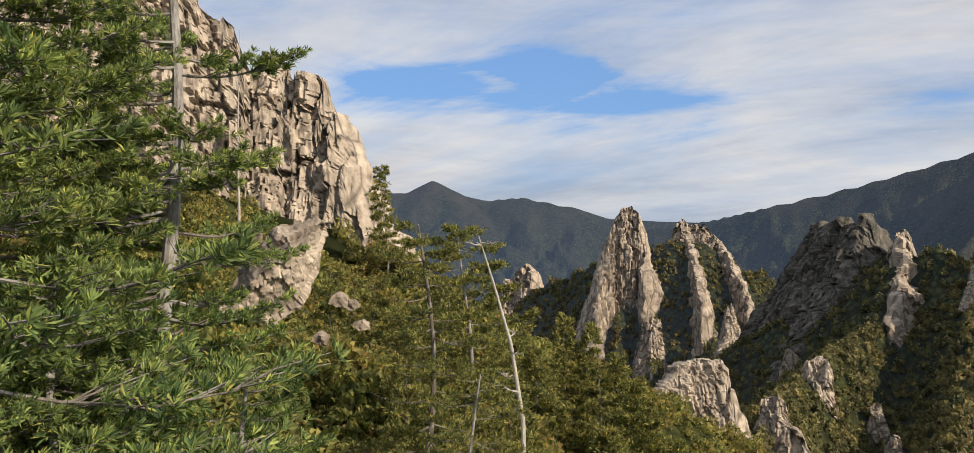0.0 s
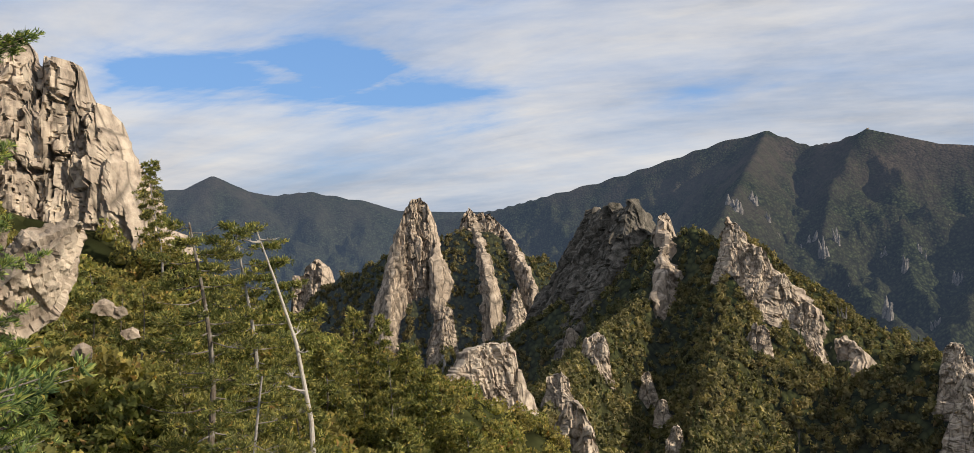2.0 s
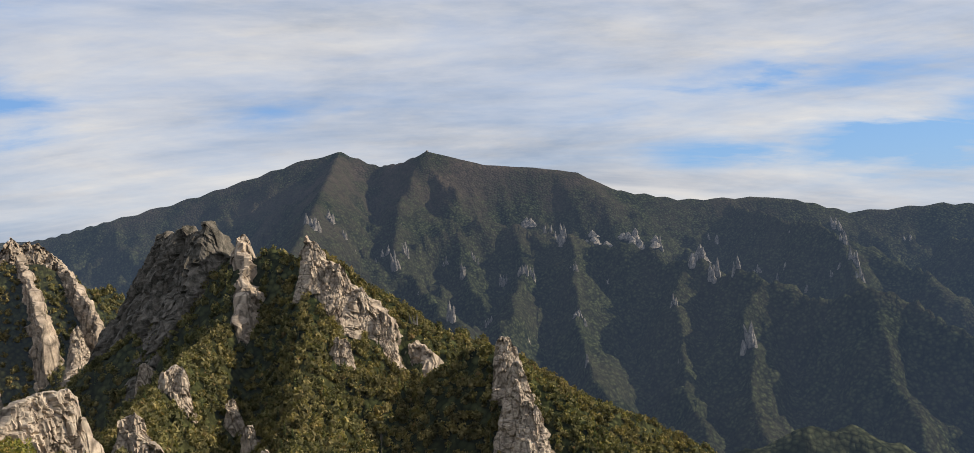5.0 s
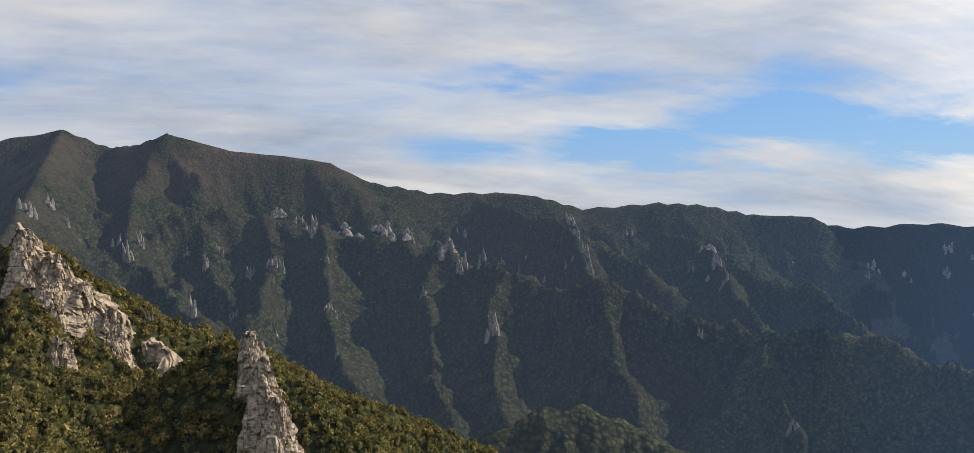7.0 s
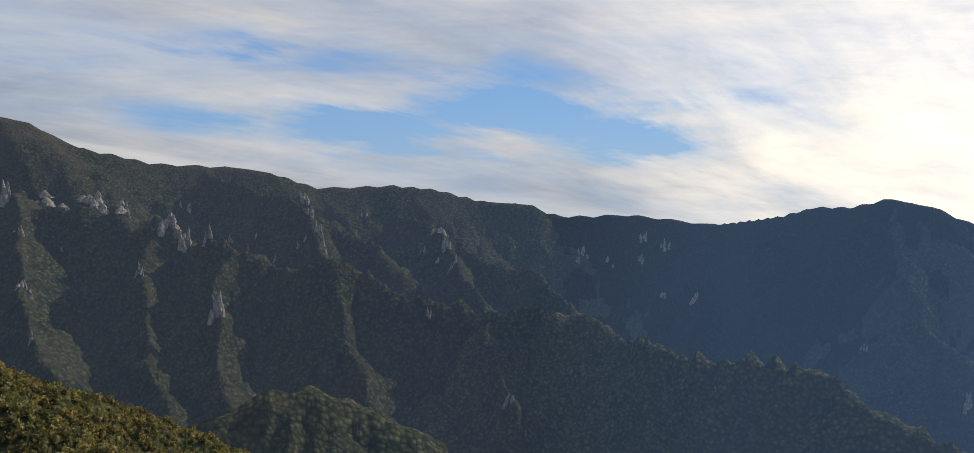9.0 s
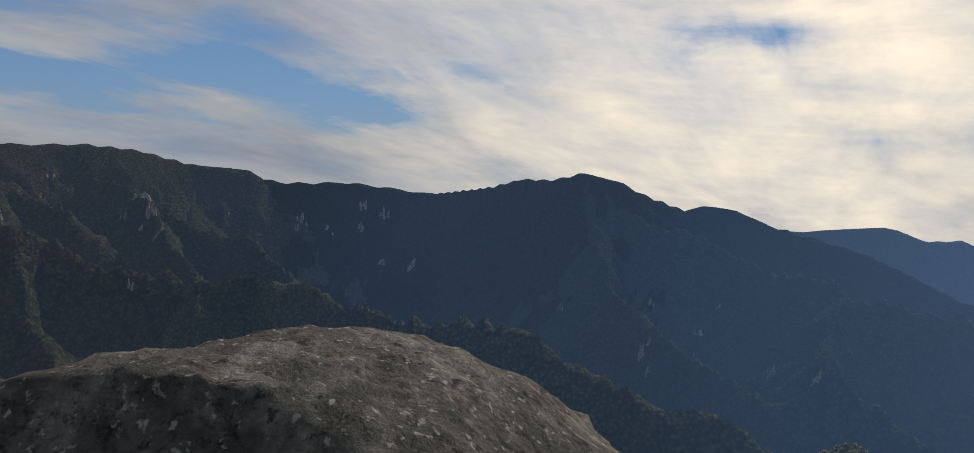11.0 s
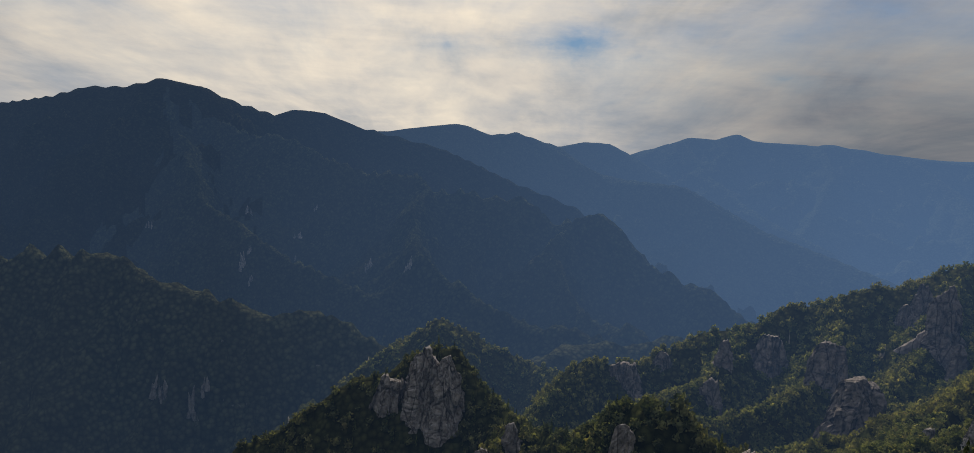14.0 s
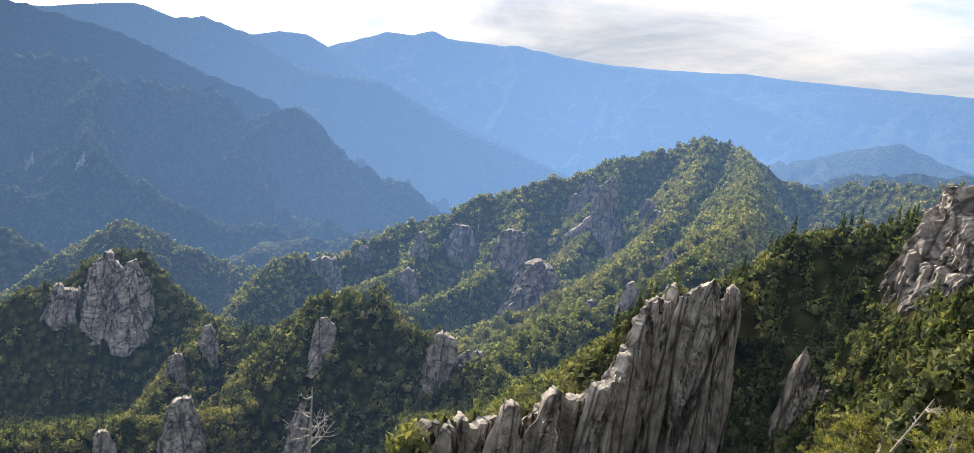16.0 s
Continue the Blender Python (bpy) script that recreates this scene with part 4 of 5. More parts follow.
    crag("rock_rib", "sunlit granite rib running down the wooded hill", line, 3.6, M_ROCK_FAR, 7 + k, 0.12, 0.3, 0.7, group="granite ribs")
crag("rock_pinnacle", "cluster of far pale granite pinnacles", [(0.5, -6.0, 880), (1.2, -4.7, 880), (2.0, -4.6, 880), (2.8, -4.0, 880), (3.4, -4.6, 870), (4.0, -5.4, 860)], 9.0, M_ROCK_FAR, 10, 0.3, 0.6, 1.2)
crag("rock_peak", "craggy granite summit painted in shade, with a knob on top", [(18.6, -8.6, 525), (19.8, -6.5, 490), (20.9, -4.4, 452), (21.6, -3.0, 428), (22.3, -1.5, 404), (22.9, -0.6, 384), (23.8, -0.5, 364), (24.8, -0.3, 352), (25.3, 0.05, 347),
     (25.9, 0.0, 345), (26.3, -1.0, 343), (26.8, -1.9, 341)], 5.0, M_ROCK_SHADED, 11, 0.62, 0.8, 0.7, 2.2, fine=8.0, drop=75.0)
crag("rock_tower", "granite tower beside the craggy summit", [(26.9, -2.2, 338), (27.3, -1.2, 337), (27.7, -0.75, 336), (28.1, -0.9, 336), (28.5, -2.4, 335)], 3.6, M_ROCK_FAR, 12, 0.3, 0.5, 0.7)
crag("rock_rib", "sunlit granite rib running down the wooded hill", [(27.7, -2.0, 333), (27.4, -4.2, 315), (26.9, -6.8, 298)], 3.4, M_ROCK_FAR, 13, 0.35, 0.35, 0.8, group="granite ribs")
crag("rock_crest", "sunlit granite crest above the woods", [(31.4, -2.2, 326), (32.0, -1.3, 325), (32.6, -2.5, 322), (33.2, -3.5, 319), (34.4, -4.6, 315), (35.1, -5.5, 312), (36.2, -6.6, 308), (37.2, -7.9, 304), (38.2, -8.8, 301)], 3.0, M_ROCK_FAR, 14, 0.5, 0.6, 0.7, 2.0, fine=7.0, drop=22.0)
crag("rock_teeth", "granite teeth at the foot of a crest", [(38.6, -10.1, 300), (39.0, -9.4, 299), (39.8, -9.7, 296), (40.4, -10.6, 293), (40.9, -11.4, 292)], 3.0, M_ROCK_FAR, 15, 0.4, 0.6, 1.0)
crag("rock_crag", "pale fractured granite crag in the gully", [(11.8, -14.1, 116), (12.1, -12.7, 118), (12.7, -11.5, 120), (13.4, -10.6, 122), (14.7, -10.0, 124), (15.7, -9.9, 125), (16.5, -9.6, 126), (16.9, -10.2, 126), (17.0, -11.5, 126), (17.4, -12.1, 125), (17.8, -13.4, 124)], 1.8, M_ROCK, 17, 0.5, 0.5, 0.5, 2.4, fine=9.0)
COLUMN_TOPS = [(148.8, -32.6, 74), (151.4, -30.3, 77), (153.2, -29.1, 79), (155.1, -28.4, 80), (157.6, -27.6, 82), (158.0, -28.2, 82), (159.3, -26.6, 84), (162.0, -25.7, 86),
     (164.3, -24.7, 89), (164.9, -22.5, 92), (165.5, -21.3, 95), (165.9, -19.5, 98), (166.7, -18.5, 100), (167.3, -18.5, 101), (167.7, -16.8, 103), (168.2, -16.9, 104), (168.6, -17.8, 104), (169.5, -17.2, 106), (170.2, -16.5, 107), (171.0, -17.2, 108),
     (171.4, -16.8, 108), (172.2, -17.0, 109), (173.0, -20.6, 109)]
crag("rock_cliff", "grey vertical granite cliff dropping into the gorge", [(az, el - 0.6, d + 1.2) for az, el, d in COLUMN_TOPS], 1.5, M_COLUMN, 23, 0.05, 0.15, 0.8, 7.0, fine=7.0, drop=34.0)
for k, line in enumerate([[(165.80, -25.9, 92), (165.71, -23.7, 93), (165.83, -21.3, 95), (165.89, -19.4, 97), (166.73, -18.6, 98), (167.58, -18.7, 98), (168.54, -21.8, 97)],
                          [(168.62, -21.7, 100), (168.24, -18.4, 101), (168.79, -17.7, 102), (169.46, -17.1, 103), (170.23, -16.6, 103), (170.75, -17.3, 103), (171.79, -21.0, 102)],
                          [(171.96, -20.9, 104), (171.33, -17.2, 105), (171.55, -16.6, 105), (172.03, -16.8, 105), (173.16, -20.6, 104)],
                          [(162.86, -28.6, 84), (162.89, -26.4, 84), (163.43, -25.6, 85), (164.47, -24.8, 86), (165.24, -24.4, 86), (165.99, -26.7, 86)],
                          [(159.45, -29.6, 81), (159.43, -27.1, 82), (159.95, -26.4, 82), (160.94, -26.5, 83), (161.77, -28.8, 83)],
                          [(156.33, -30.9, 78), (156.25, -28.6, 79), (157.00, -27.8, 79), (157.69, -27.8, 80), (158.28, -29.8, 79)],
                          [(151.72, -32.1, 75), (152.01, -30.2, 76), (153.01, -29.3, 77), (153.56, -30.5, 77)]]):
    crag("rock_tower", "grey upright granite tower on the cliff", line, 1.15, M_COLUMN, 61 + k, 0.06, 0.15, 0.45, 8.0, group="towers on the cliff", fine=8.0, drop=32.0)
crag("rock_pillar", "lone grey granite pillar in dark trees", [(176.6, -23.0, 106), (176.9, -21.0, 107), (177.2, -19.6, 107), (178.0, -21.0, 107), (178.7, -21.6, 107), (179.6, -24.6, 106)], 1.2, M_COLUMN, 24, 0.08, 0.3, 0.6, 6.0, fine=8.0, drop=14.0)
crag("rock_wall", "tall grey granite wall with stacked blocks", [(181.2, -11.8, 119), (181.7, -9.3, 118), (182.4, -8.7, 117), (182.8, -7.3, 116), (183.6, -6.7, 114), (186.2, -6.1, 110), (192, -4, 106)], 2.6, M_ROCK_GREY, 25, 0.14, 0.6, 0.8, 2.4, fine=8.0, drop=22.0)
GULLY_FACES = [(20.9, -9.0, -10.5, 1.1), (22.6, -9.3, -11.6, 2.1), (19.8, -12.2, -15.0, 2.1), (21.1, -14.1, -16.9, 2.7), (22.0, -16.0, -18.1, 2.0), (33.9, -8.7, -10.5, 1.5), (26.2, -12.1, -14.0, 1.0), (27.2, -14.0, -16.1, 1.2), (28.2, -15.7, -17.7, 1.2),
               (11.7, -7.3, -9.4, 1.7), (17.1, -6.2, -8.5, 0.9), (45.6, -9.4, -12.4, 1.6), (46.3, -11.2, -15.8, 1.9), (47.2, -14.0, -17.6, 1.8), (32.3, -1.7, -5.0, 1.7), (33.7, -3.5, -6.6, 2.0), (35.3, -5.4, -7.6, 1.8), (36.9, -7.2, -9.2, 1.5)]
# faces on the hills: azimuth, elevation of the top and of the foot, breadth in degrees
HILL_FACES = [(126.7, -19.3, -23.4, 2.6), (128.4, -19.9, -23.8, 2.2), (124.2, -21.3, -22.9, 2.9), (131.3, -26.0, -27.4, 1.5), (133.5, -24.1, -26.1, 1.3), (131.9, -28.9, -32.7, 2.8), (141.9, -23.3, -25.0, 1.7), (151.1, -23.6, -26.2, 2.2), (140.6, -29.4, -31.7, 1.3), (126.5, -30.6, -32.5, 1.5), (153.6, -24.6, -25.4, 2.4)]
GREEN_FACES = [(151.4, -15.8, -18.3, 2.5), (155.4, -15.8, -18.5, 2.5), (157.3, -17.6, -21.7, 4.2), (160.3, -11.1, -13.3, 1.2), (161.5, -10.8, -15.0, 1.9), (162.8, -14.4, -16.4, 0.9), (166.9, -15.2, -16.8, 0.9), (164.7, -12.0, -13.6, 1.1), (161.8, -19.7, -20.6, 1.0), (164.6, -18.0, -19.6, 1.5), (147.8, -19.4, -20.8, 1.6), (141.7, -19.1, -20.4, 2.2), (148.5, -16.7, -18.5, 1.0), (144.3, -18.1, -19.2, 1.3), (165.7, -12.7, -13.2, 2.1), (157.9, -18.9, -21.1, 1.0), (169.0, -12.8, -13.4, 0.9), (159.4, -12.4, -13.7, 1.1)]
for k, (az, top, foot, wide) in enumerate(HILL_FACES + GREEN_FACES + GULLY_FACES):
    r = site(az, foot) - 1.0
    rng = np.random.default_rng(500 + k)
    w, hgt = wide / 2, r * (math.tan(radians(top)) - math.tan(radians(foot)))
    lift = (top - foot) * 0.5
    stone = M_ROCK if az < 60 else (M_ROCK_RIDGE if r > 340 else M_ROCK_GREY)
    crag("rock_outcrop", "pale granite outcrop among shrubs" if az < 60 else "grey granite face between green trees", [(az - w, top - lift * rng.uniform(0.5, 1.3), r + hgt * 0.15), (az - w * rng.uniform(0.3, 0.6), top - lift * rng.uniform(0, 0.3), r), (az + w * rng.uniform(0.0, 0.4), top, r),
         (az + w * 0.75, top - lift * rng.uniform(0.2, 0.6), r), (az + w, top - lift * rng.uniform(0.8, 1.6), r + hgt * 0.15)], max(math.radians(wide) * r / 4.5, 1.2), stone, 100 + k, 0.3 if az < 60 else 0.16, 0.9, 0.5, 3.0,
         group="granite outcrops", drop=hgt * 1.1, fine=8.0)


def pinnacles(name, label, az, foot, wide, tall, seed, mat, group):
    """A huddle of upright granite blades on a steep slope."""
    rng = np.random.default_rng(seed)
    r = site(az, foot)
    across, high = math.radians(wide) * r, math.radians(tall) * r * 0.8
    right = np.array((math.cos(radians(az)), -math.sin(radians(az)), 0.0))
    deep = np.array((math.sin(radians(az)), math.cos(radians(az)), 0.0))
    blades = []
    for k in range(int(rng.integers(3, 6)) + int(wide / tall)):
        u = rng.uniform(-0.5, 0.5)
        q = right * u * across + deep * (r + rng.uniform(-0.1, 0.35) * across)
        h = high * rng.uniform(0.45, 1.0) * (1.1 - 0.7 * abs(u)) + 4
        rad = max(across / 6, high * 0.13) * rng.uniform(0.7, 1.2)
        base = float(ground_z(q[:1], q[1:2])[0]) - 4
        hs, sides = np.array((0.0, 0.3, 0.55, 0.75, 0.9, 1.0)), 7
        a = np.arange(sides) / sides * 6.283 + rng.uniform(0, 1)
        ring = (1.15 - 0.95 * hs ** 1.6)[:, None] * rng.uniform(0.65, 1.25, (len(hs), sides)) * rad
        lean = rng.normal(0, 0.10, 2)
        v = np.stack([q[0] + np.cos(a) * ring + (lean[0] * h * hs)[:, None], q[1] + np.sin(a) * ring + (lean[1] * h * hs)[:, None], base + hs[:, None] * h + rng.normal(0, 0.04 * h, (len(hs), sides)) * (hs[:, None] > 0)], -1).reshape(-1, 3)
        v = np.vstack([v, [(q[0] + lean[0] * h, q[1] + lean[1] * h, base + 1.06 * h)]])
        f = [(j * sides + i, j * sides + (i + 1) % sides, (j + 1) * sides + (i + 1) % sides) for j in range(len(hs) - 1) for i in range(sides)]
        f += [(j * sides + i, (j + 1) * sides + (i + 1) % sides, (j + 1) * sides + i) for j in range(len(hs) - 1) for i in range(sides)]
        f += [((len(hs) - 1) * sides + i, (len(hs) - 1) * sides + (i + 1) % sides, len(v) - 1) for i in range(sides)]
        blades.append((v, np.array(f)))
    huddle = new(name)
    huddle.location = blades[0][0][0]
    for v, f in blades:
        new("blade", mesh_from("blade", v - blades[0][0][0], f, [mat])).parent = huddle
    return tagged(huddle, label, "rock", group)


# granite teeth: azimuth and elevation of the foot, breadth and height in degrees
TOOTHED = [(47.3, -1.8, 1.79, 0.81), (49.0, -2.3, 0.63, 0.81), (50.1, -3.1, 0.63, 1.70), (52.4, -3.2, 2.06, 0.72), (55.5, -3.5, 2.46, 0.99), (56.9, -4.0, 0.81, 1.34), (59.4, -4.7, 1.79, 1.16), (60.5, -6.2, 0.99, 1.70), (62.0, -5.7, 0.63, 1.16), (63.5, -5.8, 0.90, 0.72), (64.8, -6.1, 0.63, 0.90), (51.0, -8.3, 0.99, 0.72), (50.9, -5.1, 0.45, 0.99), (51.4, -11.7, 0.54, 0.99), (62.5, -10.9, 0.81, 2.46), (57.6, -7.8, 0.54, 0.90), (60.5, -3.6, 0.63, 0.81), (49.8, -2.9, 0.90, 0.63), (66.3, -7.2, 0.45, 0.54)]
SUMMIT_TEETH = [(42.7, -5.3, 0.45, 1.52), (41.6, -8.2, 0.72, 1.88), (47.1, -5.0, 0.63, 1.25), (47.7, -5.3, 0.54, 1.16), (45.6, -6.0, 0.72, 1.08), (37.0, -3.4, 0.99, 1.16), (37.9, -4.4, 0.81, 1.79), (38.8, -3.5, 0.54, 1.16), (32.5, -1.1, 1.34, 0.99), (33.6, -0.6, 0.99, 0.99), (34.6, -2.0, 0.54, 0.63), (41.5, -4.4, 0.45, 0.72), (43.7, -4.1, 0.36, 0.81), (39.0, -8.4, 0.63, 1.34), (44.4, -8.8, 0.54, 0.72)]
RIDGE_TEETH = [(68.3, -2.9, 0.81, 0.99), (68.9, -3.9, 0.72, 1.34), (69.4, -5.2, 0.63, 1.34), (69.9, -6.4, 0.72, 1.16), (68.2, -5.9, 0.54, 0.81), (72.5, -4.0, 0.54, 0.45)]
EAST_TEETH = [(77.9, -4.7, 1.34, 0.54), (78.3, -6.4, 0.90, 1.25), (78.9, -7.3, 0.63, 0.90), (76.8, -6.2, 0.45, 0.72), (88.4, -6.1, 0.81, 0.81), (88.1, -6.6, 0.45, 0.72), (94.0, -5.4, 0.72, 0.72), (92.5, -4.9, 0.63, 0.54), (96.1, -9.1, 0.90, 0.99), (94.0, -9.1, 0.63, 0.54), (83.2, -16.9, 1.08, 0.72), (92.5, -6.5, 0.63, 0.63), (77.2, -10.8, 0.45, 0.90), (90.3, -7.2, 0.54, 0.63)]
SHADE_TEETH = [(113.7, -10.2, 0.45, 0.63), (117.0, -11.9, 0.63, 0.45), (116.9, -13.4, 0.27, 0.36), (113.8, -13.0, 0.45, 0.54), (113.9, -15.0, 0.36, 0.45), (113.3, -14.1, 0.36, 1.16), (122.1, -14.1, 0.36, 0.99), (125.2, -13.8, 0.81, 1.08), (107.2, -11.0, 0.36, 0.45), (111.9, -19.0, 0.18, 0.18), (109.9, -23.8, 0.63, 2.06), (110.8, -22.3, 0.54, 1.79), (107.3, -22.3, 0.99, 1.61), (108.0, -22.3, 0.45, 1.34), (118.3, -10.0, 0.27, 0.36)]
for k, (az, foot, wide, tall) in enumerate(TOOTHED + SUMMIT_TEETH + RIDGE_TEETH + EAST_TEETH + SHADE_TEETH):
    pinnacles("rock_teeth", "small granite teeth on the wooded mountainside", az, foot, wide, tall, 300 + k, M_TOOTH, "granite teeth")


# ---- woods as crowds of crowns ----
def ball(sub):
    bm = bmesh.new()
    bmesh.ops.create_icosphere(bm, subdivisions=sub, radius=1.0)
    v = np.array([q.co[:] for q in bm.verts])
    f = np.array([[q.index for q in p.verts] for p in bm.faces])
    bm.free()
    return v, f


BALL = ball(1)


def leaf_tris(rng, pts, nrm, size):
    """One loose leaf clump at each point, facing roughly outward."""
    n = len(pts)
    a = rng.normal(size=(n, 3)) + nrm * 0.3
    a /= np.linalg.norm(a, axis=1)[:, None]
    b = np.cross(a, rng.normal(size=(n, 3)))
    b /= np.linalg.norm(b, axis=1)[:, None]
    s = size * rng.uniform(0.6, 1.3, (n, 1))
    v = np.stack([pts - a * s * 0.5 - b * s * 0.45, pts + a * s * 0.1 + b * s * 0.55, pts + a * s * 0.75 - b * s * 0.1], 1).reshape(-1, 3)
    return v, np.arange(n * 3).reshape(-1, 3)


def crown_template(rng, leaves, leaf, core=1.0):
    bv, bf = BALL
    lump = [rng.normal(size=3) for _ in range(7)]
    lump = [q / np.linalg.norm(q) for q in lump]

    def swell(d):
        return 0.72 + 0.30 * np.max([np.clip((d @ q - 0.55) / 0.45, 0, 1) for q in lump], axis=0)
    v = bv * swell(bv)[:, None] * rng.uniform(0.8, 1.05, (len(bv), 1)) * np.array((0.80, 0.80, 0.92)) * core
    d = rng.normal(size=(leaves, 3))
    d[:, 2] = np.abs(d[:, 2]) * 1.1 - 0.35
    d /= np.linalg.norm(d, axis=1)[:, None]
    lv, lf = leaf_tris(rng, d * swell(d)[:, None] * rng.uniform(0.85, 1.08, (leaves, 1)) * (0.86, 0.86, 1.05), d, leaf)
    return joined([(v, bf), (lv, lf)])


def conifer_template(rng, tiers=8, per=9):
    out = []
    for k in range(tiers):
        e = k / (tiers - 1)
        r = 0.42 * (1 - e) ** 0.8 + 0.03
        for i in range(per):
            a = rng.uniform(0, 6.28)
            z = -0.8 + 2.4 * e + rng.normal(0, 0.06)
            c, s = math.cos(a), math.sin(a)
            l, w = r * rng.uniform(0.7, 1.25), 0.10 + 0.14 * (1 - e)
            out.append((np.array([(0, 0, z + 0.16), (c * l - s * w, s * l + c * w, z - 0.10), (c * l * 1.15, s * l * 1.15, z - 0.02), (c * l + s * w, s * l - c * w, z - 0.14)]), np.array([(0, 1, 2), (0, 2, 3)])))
    return joined(out)


def forest(name, label, mat, seed, az, rad, count, size, template="crown", shown=1.0, near_rock=0.9, keep=None):
    """A crowd of crowns, spread evenly as seen from the lookout, on ground that is not behind a crest."""
    rng = np.random.default_rng(seed)
    if template == "crown":
        kinds = [crown_template(rng, 32, 0.48, 0.85) for _ in range(9)]
    elif template == "bush":
        kinds = [crown_template(rng, 150, 0.22, 0.62) for _ in range(7)]
    else:
        kinds = [conifer_template(rng) for _ in range(7)]
    a = np.radians(rng.uniform(az[0], az[1], count))
    r = np.exp(rng.uniform(math.log(rad[0]), math.log(rad[1]), count))
    x, y = np.sin(a) * r, np.cos(a) * r
    z = ground_z(x, y)
    s = rng.uniform(size[0], size[1], count)
    i = np.interp(a, AZ, np.arange(len(AZ))).astype(int)
    j = np.clip(np.searchsorted(RAD, r) - 2, 0, len(RAD) - 1)
    ok = (z + s * 1.6) / r > RUN[j, i]
    reg = GR[np.clip(np.searchsorted(RAD, r), 0, len(RAD) - 1), i]
    ok &= (reg == N_GROUND) if keep is None else np.isin(reg, keep)
    sp = np.array(SPOTS)
    for k in np.flatnonzero(ok):
        d = np.hypot(sp[:, 0] - x[k], sp[:, 1] - y[k])
        if (d < sp[:, 2] + near_rock * s[k] * 0.6).any():
            ok[k] = False
    parts = []
    for k in np.flatnonzero(ok):
        v, f = kinds[int(rng.integers(len(kinds)))]
        q = rng.uniform(0, 6.28)
        c, sn = math.cos(q), math.sin(q)
        m = np.array([[c, -sn, 0], [sn, c, 0], [0, 0, rng.uniform(0.85, 1.3)]]) * s[k]
        parts.append((v @ m.T + (x[k], y[k], z[k] + s[k] * (0.45 if template != "conifer" else 0.6)), f))
    if not parts:
        return None
    v, f = joined(parts)
    return tagged(new(name, mesh_from(name, v, f, [mat])), label, "trees" if template != "bush" else "shrubs", kind="stuff")


forest("hill_woods", "olive and brown broadleaf crowns on the hillside", M_CROWN, 31, (14, 66), (110, 420), 15000, (1.1, 2.3), near_rock=0.3)
forest("hill_conifers", "dark pines between the broadleaf trees", M_CONIFER, 32, (14, 66), (110, 420), 700, (1.2, 2.0), "conifer", near_rock=0.3)
forest("spire_woods", "dark green woods below the granite spire", M_CROWN, 33, (-6, 26), (480, 760), 9000, (1.6, 3.0), near_rock=0.2)
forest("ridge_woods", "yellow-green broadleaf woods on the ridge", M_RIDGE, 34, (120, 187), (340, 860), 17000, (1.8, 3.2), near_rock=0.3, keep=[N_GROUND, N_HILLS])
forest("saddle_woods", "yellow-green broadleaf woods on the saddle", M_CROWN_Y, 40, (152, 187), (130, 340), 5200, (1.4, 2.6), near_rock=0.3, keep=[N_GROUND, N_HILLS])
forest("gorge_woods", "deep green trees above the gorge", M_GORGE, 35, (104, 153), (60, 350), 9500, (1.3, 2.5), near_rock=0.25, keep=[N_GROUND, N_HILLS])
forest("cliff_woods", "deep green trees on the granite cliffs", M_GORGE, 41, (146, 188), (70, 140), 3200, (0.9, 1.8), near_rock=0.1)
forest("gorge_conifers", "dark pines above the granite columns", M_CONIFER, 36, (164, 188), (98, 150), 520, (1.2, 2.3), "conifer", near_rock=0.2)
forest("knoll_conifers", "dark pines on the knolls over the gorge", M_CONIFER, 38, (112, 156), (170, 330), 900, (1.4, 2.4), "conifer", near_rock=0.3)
forest("slope_shrubs", "green and russet shrubs on the near slope", M_SHRUB, 37, (-36, 22), (24, 95), 2400, (0.6, 1.4), "bush")
forest("ledge_shrubs", "yellowing shrubs on the ledge", M_SHRUB, 39, (168, 190), (21, 30), 70, (0.5, 0.9), "bush")


# ---- near things ----
def part(name, v, f, mat, parent, label=""):
    ob = new(name, mesh_from(name, v, f, [mat]))
    ob.parent = parent
    if label:
        ob["label"] = label
    return ob


def tube(path, radii, sides=7):
    """A round limb along a path of points; corners and triangles."""
    path, radii = np.asarray(path, float), np.asarray(radii, float)
    n = len(path)
    tan = np.gradient(path, axis=0)
    tan /= np.linalg.norm(tan, axis=1)[:, None] + 1e-9
    ref = np.where(np.abs(tan[:, 2:3]) > 0.9, (1.0, 0, 0), (0, 0, 1.0))
    u = np.cross(tan, ref)
    u /= np.linalg.norm(u, axis=1)[:, None] + 1e-9
    w = np.cross(tan, u)
    a = np.arange(sides) / sides * 2 * np.pi
    v = (path[:, None] + (np.cos(a)[None, :, None] * u[:, None] + np.sin(a)[None, :, None] * w[:, None]) * radii[:, None, None]).reshape(-1, 3)
    k, i = np.meshgrid(np.arange(n - 1), np.arange(sides), indexing="ij")
    p, q = (k * sides + i).ravel(), (k * sides + (i + 1) % sides).ravel()
    f = np.concatenate([np.stack([p, q, q + sides], -1), np.stack([p, q + sides, p + sides], -1)])
    v = np.vstack([v, path[-1] + tan[-1] * radii[-1]])
    i = np.arange(sides)
